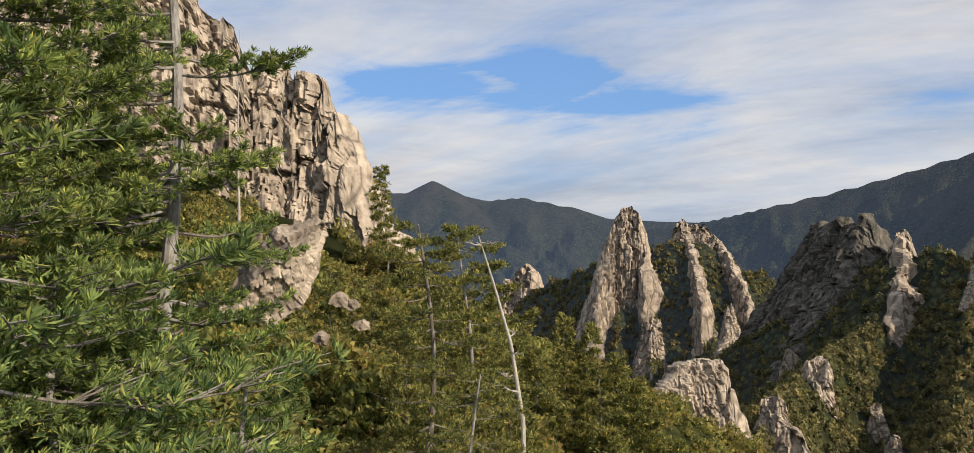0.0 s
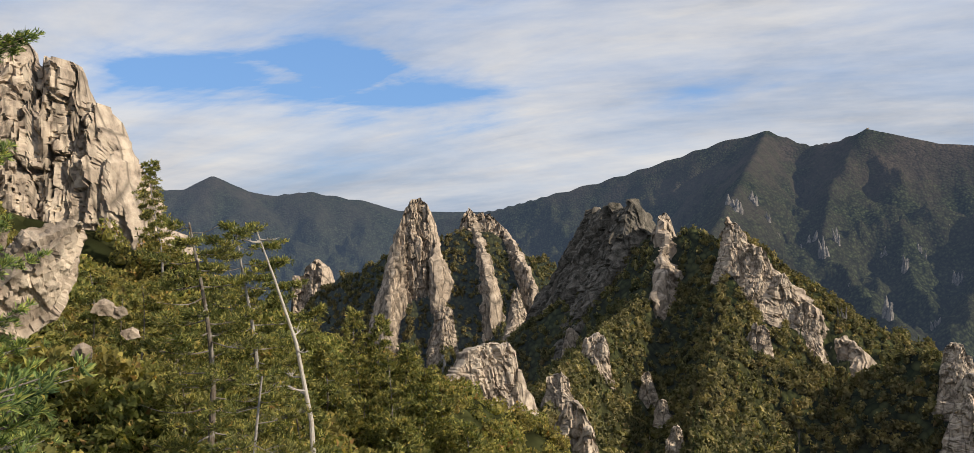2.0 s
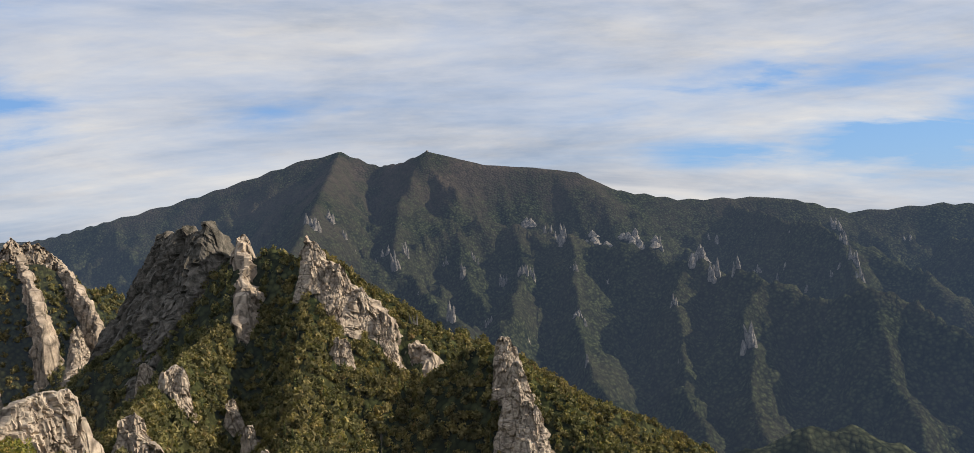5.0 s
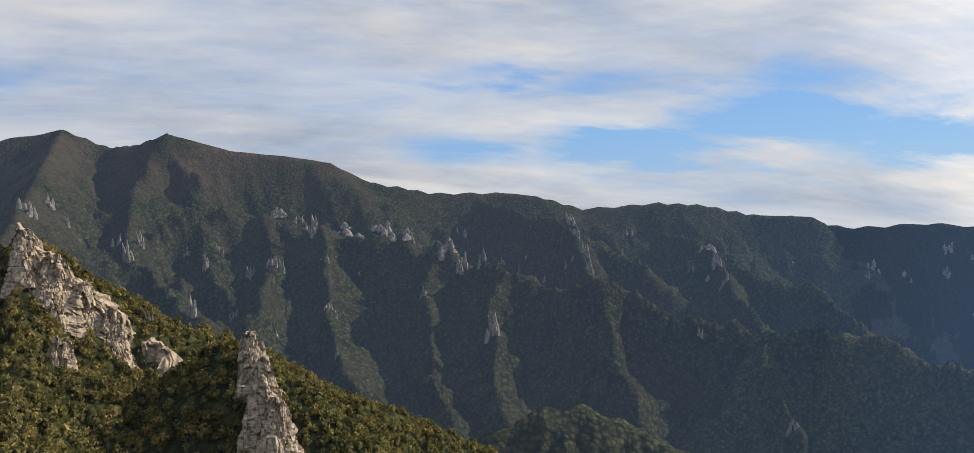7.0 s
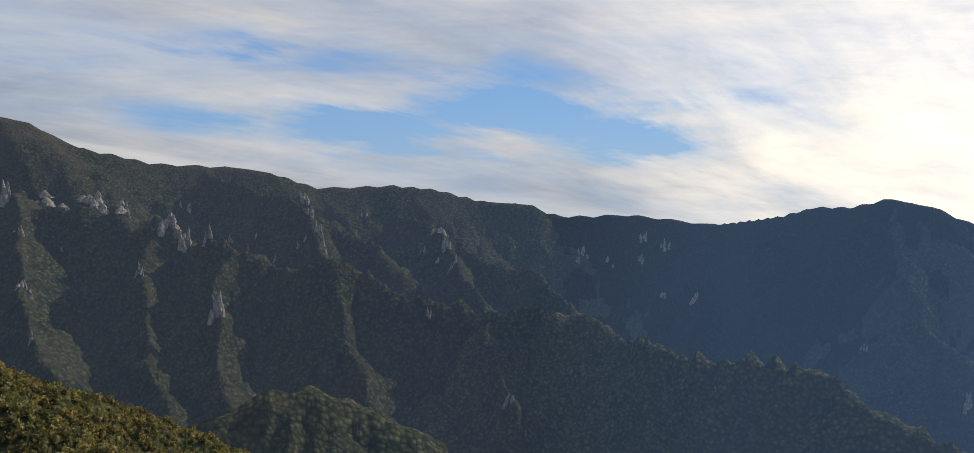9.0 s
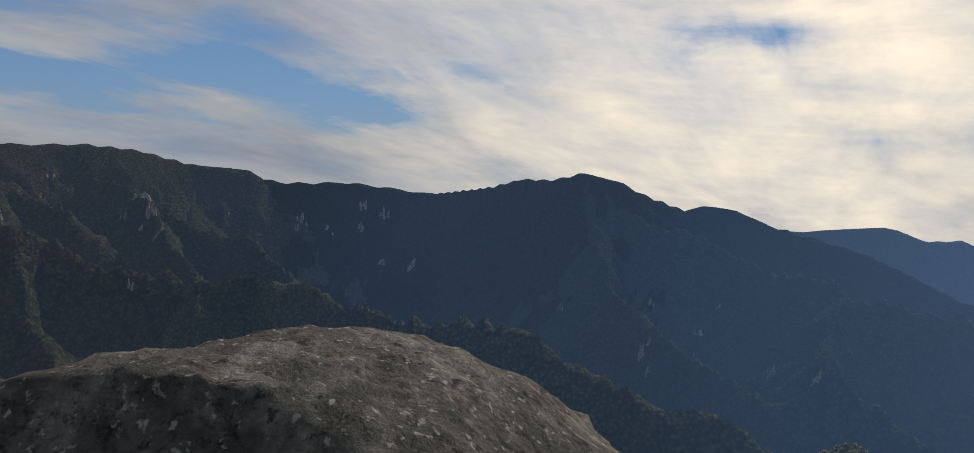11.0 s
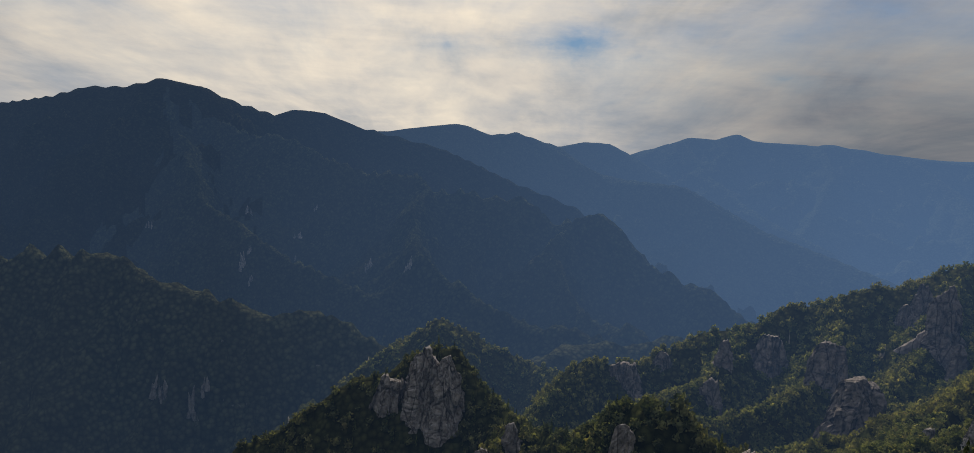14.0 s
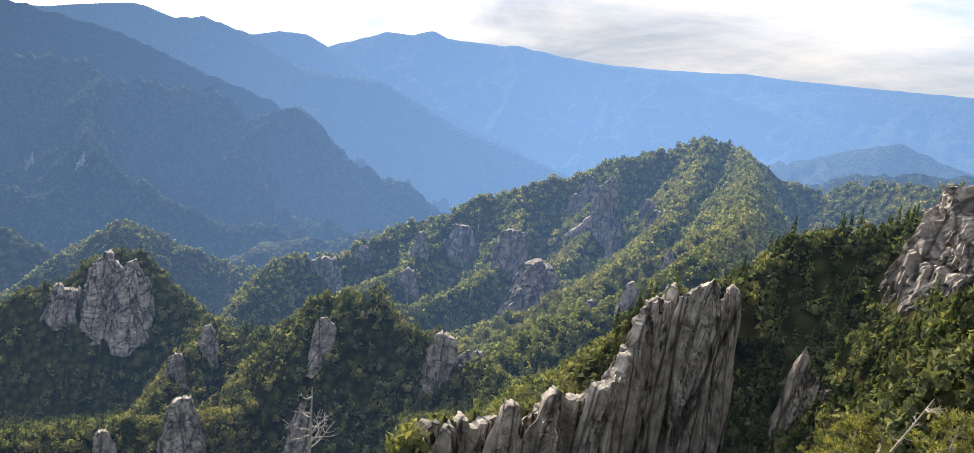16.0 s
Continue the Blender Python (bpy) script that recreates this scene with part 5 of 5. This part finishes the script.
    f = np.vstack([f, np.stack([(n - 1) * sides + i, (n - 1) * sides + (i + 1) % sides, np.full(sides, len(v) - 1)], -1)])
    return v, f


def tufts(rng, at_pts, dirs, length, count, width):
    """Tufts of needles that fan out from the ends of shoots."""
    n = len(at_pts)
    d = np.repeat(dirs, count, 0) + rng.normal(size=(n * count, 3)) * 0.52
    d /= np.linalg.norm(d, axis=1)[:, None]
    p = np.repeat(at_pts, count, 0) + d * length * 0.08
    s = np.cross(d, rng.normal(size=d.shape))
    s /= np.linalg.norm(s, axis=1)[:, None]
    l = length * rng.uniform(0.75, 1.15, (n * count, 1))
    v = np.stack([p - s * width * 0.5, p + d * l * 0.6 + s * width * 0.5, p + d * l], 1).reshape(-1, 3)
    return v, np.arange(len(v)).reshape(-1, 3)


def limb(rng, start, heading, length, droop, n=8):
    """A bough that reaches out, sags and lifts its end."""
    t = np.linspace(0, 1, n)
    side = np.array((-heading[1], heading[0], 0.0))
    bend = rng.normal(0, 0.12) * length
    p = start + np.outer(t * length, heading) + np.outer(np.sin(t * 3.1) * bend, side)
    p[:, 2] += -droop * length * np.sin(t * 2.2) + 0.14 * length * t ** 3 + np.cumsum(rng.normal(0, 0.02 * length, n)) * t
    return p


def pine(name, label, base, height, seed, boughs, reach, low=0.25, lean=(0, 0), trunk=0.14, needle=0.11, brush=14, wide=0.012, step=0.075, droop=0.10, group="", shape=1.0, spare=0.0, facing=None, twig=0.13, clear=None, bark=None):
    """A pine: trunk, boughs with their twigs, and needle brushes on each bough."""
    rng = np.random.default_rng(seed)
    tree = new(name)
    tree.location = base
    tagged(tree, label, "tree", group)
    h = np.linspace(0, 1, 14)
    path = np.stack([lean[0] * height * h ** 1.4 + 0.03 * height * np.sin(h * 5 + seed), lean[1] * height * h ** 1.4 + 0.03 * height * np.cos(h * 4 + seed) - 0.03 * height, height * h - 0.4 * (1 - h)], -1)
    part("trunk", *tube(path, trunk * (1 - 0.86 * h) + 0.008, 9), bark or M_BARK, tree)
    for k in range(boughs):
        e = low + (1 - low) * (k + rng.uniform(0, 0.8)) / boughs
        start = np.array([np.interp(e, h, path[:, i]) for i in range(3)])
        a = k * 2.4 + rng.uniform(-0.5, 0.5)
        if facing is not None and rng.random() < 0.55:
            a = radians(90 - facing) + rng.normal(0, 0.9)
        if clear and clear[0] < e < clear[1] and math.cos(a - radians(90 - clear[2])) > 0.5:
            continue
        rise = rng.uniform(-0.08, 0.14) + 0.5 * max(0, e - 0.8)
        length = reach * ((1 - e) ** shape * 0.85 + 0.16) * rng.uniform(0.7, 1.2)
        head = np.array((math.cos(a), math.sin(a), rise))
        p = limb(rng, start, head, length, droop)
        wood = [tube(p, np.linspace(max(0.012, trunk * 0.28 * (1 - e * 0.6)), 0.006, len(p)), 5)]
        spots, dirs = [], []
        if rng.random() >= spare:
            twigs = max(5, int(length / twig))
            for j in range(twigs):
                u = rng.uniform(0.22, 1.0)
                s = np.array([np.interp(u, np.linspace(0, 1, len(p)), p[:, i]) for i in range(3)])
                b = a + rng.choice([-1, 1]) * rng.uniform(0.35, 1.1)
                tl = min(0.85, 0.45 * length) * rng.uniform(0.45, 1.0) * (1.25 - 0.6 * u)
                th = np.array((math.cos(b), math.sin(b), rng.uniform(-0.05, 0.22)))
                q = s + np.outer(np.linspace(0, tl, 4), th)
                q[:, 2] += 0.12 * tl * np.linspace(0, 1, 4) ** 2
                wood.append(tube(q[[0, 3]], (0.009, 0.004), 3))
                # short shoots near the end of the twig, each with its brush
                m = max(3, int(tl * 0.6 / step))
                w = np.linspace(0.4, 1.0, m)
                s = np.stack([np.interp(w, np.linspace(0, 1, 4), q[:, i]) for i in range(3)], -1)
                d = th / np.linalg.norm(th) * 0.65 + rng.normal(0, 0.35, (m, 3)) + (0, 0, 0.6)
                d /= np.linalg.norm(d, axis=1)[:, None]
                spots.append(s + rng.normal(0, needle * 0.45, (m, 3)) * (1, 1, 0.5))
                dirs.append(d)
        b = part("bough", *joined(wood), bark or M_BOUGH, tree)
        if spots:
            part("needles", *tufts(rng, np.concatenate(spots), np.concatenate(dirs), needle, brush, wide), M_NEEDLE if needle < 0.15 else M_NEEDLE_DRY, b)
    return tree


def dead_tree(name, label, base, path, rad, seed, snags, reach, mat=None):
    """A bare bleached trunk with broken snags."""
    rng = np.random.default_rng(seed)
    tree = new(name)
    tree.location = base
    tagged(tree, label, "tree")
    path = np.asarray(path, float)
    part("trunk", *tube(path, np.linspace(rad, rad * 0.16, len(path)), 8), mat or M_DEAD, tree)
    for k in range(snags):
        e = rng.uniform(0.35, 0.98)
        s = np.array([np.interp(e, np.linspace(0, 1, len(path)), path[:, i]) for i in range(3)])
        a = rng.uniform(0, 6.28)
        l = reach * rng.uniform(0.3, 1.0) * (1.2 - 0.7 * e)
        p = limb(rng, s, np.array((math.cos(a), math.sin(a), rng.uniform(-0.1, 0.6))), l, 0.1, 7)
        wood = [tube(p, np.linspace(rad * 0.3, 0.004, 7), 5)]
        for j in range(5):
            u = rng.integers(2, 6)
            b = a + rng.normal(0, 0.9)
            q = limb(rng, p[u], np.array((math.cos(b), math.sin(b), rng.uniform(0, 0.6))), l * 0.4, 0.0, 5)
            wood.append(tube(q, np.linspace(rad * 0.12, 0.003, 5), 4))
        part("bough", *joined(wood), mat or M_DEAD, tree)
    return tree


def rooted(az, dist, sink=0.1):
    a = radians(az)
    x, y = math.sin(a) * dist, math.cos(a) * dist
    return np.array((x, y, float(ground_z(np.array([x]), np.array([y]))[0]) - sink))


def pine_to(name, label, az, dist, top_el, **kw):
    """A pine rooted on the ground whose tip reaches an elevation."""
    b = rooted(az, dist)
    return pine(name, label, tuple(b), math.tan(radians(top_el)) * dist - b[2], **kw)


pine_to("pine_tree", "large pine with long green needles and grey trunk", -21.0, 11.5, 27.0, seed=4, boughs=170, reach=1.9, low=0.03, lean=(-0.05, 0), trunk=0.15, shape=0.45, droop=0.12, facing=238, needle=0.105, wide=0.022, brush=24, twig=0.07, step=0.07, clear=(0.62, 0.92, 159))
pine_to("pine_tree", "large pine with long green needles and grey trunk", -34.0, 11.0, 24.0, seed=5, boughs=110, reach=2.6, low=0.15, trunk=0.15, shape=0.4, droop=0.12, facing=90, needle=0.11, wide=0.024, brush=20, twig=0.08, step=0.075)
YOUNG = [pine_to("pine_tree", "dense young pine with blue-green needles", -27.5, 9.5, -1.0, seed=7, boughs=44, reach=2.3, low=0.1, trunk=0.10, shape=0.5, facing=150, needle=0.12, wide=0.027, brush=15, twig=0.09, step=0.08, group="young pines")]
YOUNG.append(pine_to("pine_tree", "dense young pine with blue-green needles", -17.5, 10.5, -9.0, seed=9, boughs=36, reach=2.0, low=0.1, trunk=0.08, shape=0.5, needle=0.12, wide=0.027, brush=15, twig=0.09, step=0.08, group="young pines"))
pine_to("pine_tree", "slim pine with bare lower trunk", -4.6, 26, -0.4, seed=11, boughs=44, reach=3.0, low=0.25, trunk=0.16, needle=0.19, brush=12, wide=0.050, step=0.10, twig=0.09, spare=0.1, shape=0.6, bark=M_BARK_DARK)
pine_to("pine_tree", "flat-topped windswept pine on the slope", -1.6, 40, -0.8, seed=12, boughs=34, reach=3.6, low=0.35, trunk=0.16, needle=0.26, brush=11, wide=0.075, step=0.13, twig=0.10, shape=0.4)
pine_to("pine_tree", "slender tall conifer standing on the skyline", -7.3, 72, 3.4, seed=13, boughs=40, reach=1.9, low=0.2, trunk=0.10, needle=0.34, brush=8, wide=0.11, step=0.2, shape=0.9)
pine_to("pine_tree", "green pine with a rounded crown", -0.6, 22, -11.0, seed=14, boughs=34, reach=2.6, low=0.2, trunk=0.12, needle=0.18, brush=12, wide=0.045, step=0.09, twig=0.09, shape=0.5)
for k, (az, dist, el, r) in enumerate([(5.7, 54, -7.2, 1.5), (7.4, 54, -7.9, 1.4), (9.1, 53, -10.0, 1.5), (10.4, 51, -11.6, 1.6), (3.4, 50, -9.5, 1.8), (11.8, 46, -13.6, 1.6), (1.2, 46, -9.0, 2.0), (6.2, 40, -13.5, 1.9), (8.6, 38, -15.0, 1.9), (-3.0, 52, -4.6, 2.0), (13.4, 44, -15.5, 1.6)]):
    pine_to("pine_tree", "small dark conifer on the falling slope", az, dist, el, seed=20 + k, boughs=36, reach=r, low=0.15, trunk=0.07, needle=0.32, brush=8, wide=0.11, step=0.15, twig=0.11, shape=0.9, bark=M_BARK_DARK, group="conifers on the near slope")
b = rooted(3.0, 29)
tip = at(-0.6, -1.3, 29) - b
dead_tree("dead_tree", "bleached leaning dead trunk without bark", tuple(b), [(0, 0, -0.3), (-0.15, 0, tip[2] * 0.2), (-0.2, 0, tip[2] * 0.45), (tip[0] * 0.35, 0, tip[2] * 0.68), (tip[0] * 0.7, 0, tip[2] * 0.86), (tip[0], tip[1], tip[2])], 0.13, 2, 9, 1.3)
b = rooted(-17.4, 60)
dead_tree("dead_tree", "thin bare dead pole before the cliff", tuple(b), [(0, 0, -0.3), (0.1, 0, 4), (0.0, 0, 8), (0.2, 0, math.tan(radians(12.5)) * 60 - b[2])], 0.13, 5, 3, 0.8)
b = rooted(142.0, 25.4)
hgt = math.tan(radians(-28.2)) * 25 - 0.1 - b[2]
dead_tree("dead_tree", "grey leafless dead tree with twisted boughs", tuple(b), [(0, 0, -0.3), (0.1, 0, hgt * 0.5), (-0.05, 0.1, hgt * 0.8), (0.12, 0, hgt)], 0.14, 8, 20, 1.9, M_BARK)
b = rooted(184, 26)
dead_tree("dead_tree", "bare white branch sticking out of shrubs", tuple(b), [(0, 0, -0.3), (0.2, 0, 1.4), (-0.1, 0.1, 2.4), (-0.5, 0.1, math.tan(radians(-20.0)) * 26 - b[2])], 0.07, 9, 8, 1.0)
pine_to("pine_tree", "low pine on the ledge with yellow shrubs", 181.5, 25, -22.5, seed=41, boughs=26, reach=1.6, low=0.15, trunk=0.08, needle=0.18, brush=11, wide=0.045, step=0.11)
pine_to("pine_tree", "low pine on the ledge with yellow shrubs", 187, 24, -20.5, seed=42, boughs=26, reach=1.7, low=0.15, trunk=0.08, needle=0.18, brush=11, wide=0.045, step=0.11)


def wedge(name, label, outline, dist, depth, seed, mat):
    """A leaning block of granite: a flat many-cornered slab, split by joints and weathered."""
    rng = np.random.default_rng(seed)
    bm = bmesh.new()
    mid = np.mean([at(az, el, dist) for az, el in outline], axis=0)
    back = mid / np.linalg.norm(mid)
    for az, el in outline:
        p = at(az, el, dist)
        for q in (p + back * depth * rng.uniform(-0.15, 0.15), mid + (p - mid) * rng.uniform(0.8, 0.95) + back * depth * rng.uniform(0.8, 1.0)):
            bm.verts.new(Vector(q - mid))
    bm.verts.new(Vector(-back * depth * 0.32 + np.array((0.15, 0, 0.26)) * depth))
    hull = bmesh.ops.convex_hull(bm, input=bm.verts[:])
    bmesh.ops.triangulate(bm, faces=bm.faces[:])
    for k in range(5):
        bmesh.ops.subdivide_edges(bm, edges=[e for e in bm.edges if e.calc_length() > 0.16], cuts=1, use_grid_fill=True)
    bmesh.ops.triangulate(bm, faces=bm.faces[:])
    bm.normal_update()
    turn = Matrix.Rotation(0.5, 3, "Y") @ Matrix.Rotation(0.35, 3, "X")
    for v in bm.verts:
        q = turn @ v.co
        step = noise.cell(Vector((q.x * 0.75, q.y * 0.75, q.z * 0.4)) + Vector((seed, 3.3, 1.7)))
        small = noise.cell(Vector((q.x * 2.1, q.y * 2.1, q.z * 1.3)) + Vector((1.3, seed, 0.2)))
        v.co += v.normal * (0.22 * (step - 0.5) + 0.09 * (small - 0.5) + 0.09 * noise.fractal(q * 1.6, 0.8, 2.1, 6)) * min(1.0, depth)
    me = bpy.data.meshes.new(name)
    bm.to_mesh(me)
    bm.free()
    me.materials.append(mat)
    ob = new(name, me)
    ob.location = mid
    return tagged(ob, label, "rock")


wedge("boulder", "big pale overhanging granite boulder with dark cracks", [(-16.7, -2.5), (-15, -0.4), (-11.4, 0.0), (-11.2, -0.4), (-11.7, -3), (-13.4, -6.6), (-15.5, -7.6), (-18.8, -6.4), (-18.2, -4.8)], 33, 3.4, 5, M_ROCK)
wedge("boulder", "pale granite slab leaning on a big boulder", [(-17.6, -1.4), (-16.4, -0.2), (-15.4, -0.5), (-16.2, -2.6), (-18.0, -2.9)], 35, 1.6, 8, M_ROCK)
for k, (az, el, d, r) in enumerate([(-10.6, -5.7, 36, 0.36), (-9.6, -6.0, 36, 0.3), (-9.0, -7.4, 34, 0.36), (-12.0, -8.3, 31, 0.34), (-6.5, -9.6, 32, 0.3)]):
    rng = np.random.default_rng(50 + k)
    w = math.degrees(r / d)
    wedge("boulder", "small pale granite stone between shrubs", [(az + w * 1.3 * math.cos(q + rng.uniform(0, 0.6)), el + w * math.sin(q + rng.uniform(0, 0.6)) - 0.2) for q in np.arange(0, 6.2, 1.05)], d, r * 1.3, 50 + k, M_ROCK)


def lookout(name, label, centre, axes, power, turn, tilt, mat):
    """A blunt granite block beside the stance, shaped to fit the camera's view, rounded, pitted and dented by weather.
    """
    bm = bmesh.new()
    bmesh.ops.create_icosphere(bm, subdivisions=6, radius=1.0)
    # side towards the camera cut steep to fit its view, turned from the sun
    cut = Matrix.Rotation(-turn, 3, "Z") @ Vector((-0.92 * 0.82, 0.38 * 0.82, 0.57))
    rim = Matrix.Rotation(-turn, 3, "Z") @ Vector((-0.10, 0.04, 0.0)) + Vector((0, 0, axes[2] * 0.97))
    for v in bm.verts:
        d = v.co.normalized()
        q = d * (abs(d.x / axes[0]) ** power + ((d.y / axes[1]) ** 2 + (d.z / axes[2]) ** 2) ** (power / 2)) ** (-1 / power)
        lump = 0.022 * noise.fractal(q * 2.6 + Vector((3, 0, 0)), 0.9, 2.1, 3) + 0.012 * noise.fractal(q * 9.0, 0.7, 2.1, 4)
        pit = 0.008 * noise.noise(q * 30) + 0.006 * noise.noise(q * 62)
        q = q * (1 + lump / 0.65) + d * pit
        over = cut.dot(q - rim)
        if over > 0:
            q -= cut * over * 0.96
        if q.z < 0:
            q.z *= 3.0
        q.z += tilt * q.x
        v.co = q
    me = bpy.data.meshes.new(name)
    bm.to_mesh(me)
    bm.free()
    me.polygons.foreach_set("use_smooth", np.full(len(me.polygons), True))
    me.materials.append(mat)
    ob = new(name, me)
    ob.matrix_world = Matrix.Translation(Vector(centre)) @ Matrix.Rotation(turn, 4, "Z")
    return tagged(ob, label, "rock")


lookout("rock", "rough lichened granite rock at the lookout", (1.36, 0.132, -0.9), (0.782, 0.608, 0.604), 3.16, -0.727, -0.062, M_ROCK_NEAR)

# more pines on the near slope, from three grown ones
for k, (az, d, size) in enumerate([(-31.5, 9.0, 1.35), (-24.0, 13.5, 1.15), (-14.5, 11.5, 0.75), (-9.5, 17.5, 0.9), (-30, 13, 1.5), (-6.0, 19.5, 1.1), (-2.5, 21, 1.1), (-20.5, 9.0, 0.8), (3.0, 23, 1.2), (-11.5, 14, 0.7)]):
    m = Matrix.Translation(Vector(rooted(az, d))) @ Matrix.Rotation(2.1 * k, 4, "Z") @ Matrix.Scale(size, 4)
    copy_thing(YOUNG[k % 2], m)
SEEDLINGS = [pine_to("pine_tree", "bushy green pine among autumn shrubs", az, d, el, seed=60 + k, boughs=26, reach=r, low=0.12, trunk=0.07, needle=0.27, brush=8, wide=0.085, step=0.13, twig=0.10, shape=0.7, bark=M_BARK_DARK, group="pines among the shrubs")
             for k, (az, d, el, r) in enumerate([(-8.5, 42, -4.5, 2.0), (-6.0, 30, -10.0, 1.8), (1.5, 33, -12.5, 1.9)])]
rng = np.random.default_rng(77)
for k in range(15):
    az, d = rng.uniform(-15, 14), math.exp(rng.uniform(math.log(27), math.log(66)))
    if abs(az + 14.5) < 4 and d < 36:
        continue
    m = Matrix.Translation(Vector(rooted(az, d))) @ Matrix.Rotation(rng.uniform(0, 6.28), 4, "Z") @ Matrix.Scale(rng.uniform(0.4, 0.75), 4)
    copy_thing(SEEDLINGS[k % 3], m)


# tiny weather station on the far summit
hut = new("weather_station")
hut.location = at(40.7, 4.08, 2549)
hut.scale = (0.6, 0.6, 0.6)
tagged(hut, "tiny pale weather station on the bare summit", "building")


def box(name, size, at_pos, mat, parent):
    bm = bmesh.new()
    bmesh.ops.create_cube(bm, size=1.0, matrix=Matrix.Translation(at_pos) @ Matrix.Diagonal((*size, 1)))
    bmesh.ops.bevel(bm, geom=bm.edges[:], offset=min(size) * 0.08, segments=1, affect="EDGES")
    me = bpy.data.meshes.new(name)
    bm.to_mesh(me)
    bm.free()
    me.materials.append(mat)
    ob = new(name, me)
    ob.parent = parent
    return ob


box("building", (10, 7, 5), (0, 0, 1.5), M_ROCK_FAR, hut)
box("roof", (11, 8, 0.8), (0, 0, 4.3), M_BARK, hut)
box("mast", (0.7, 0.7, 6), (6.5, 0, 3), M_BARK, hut)
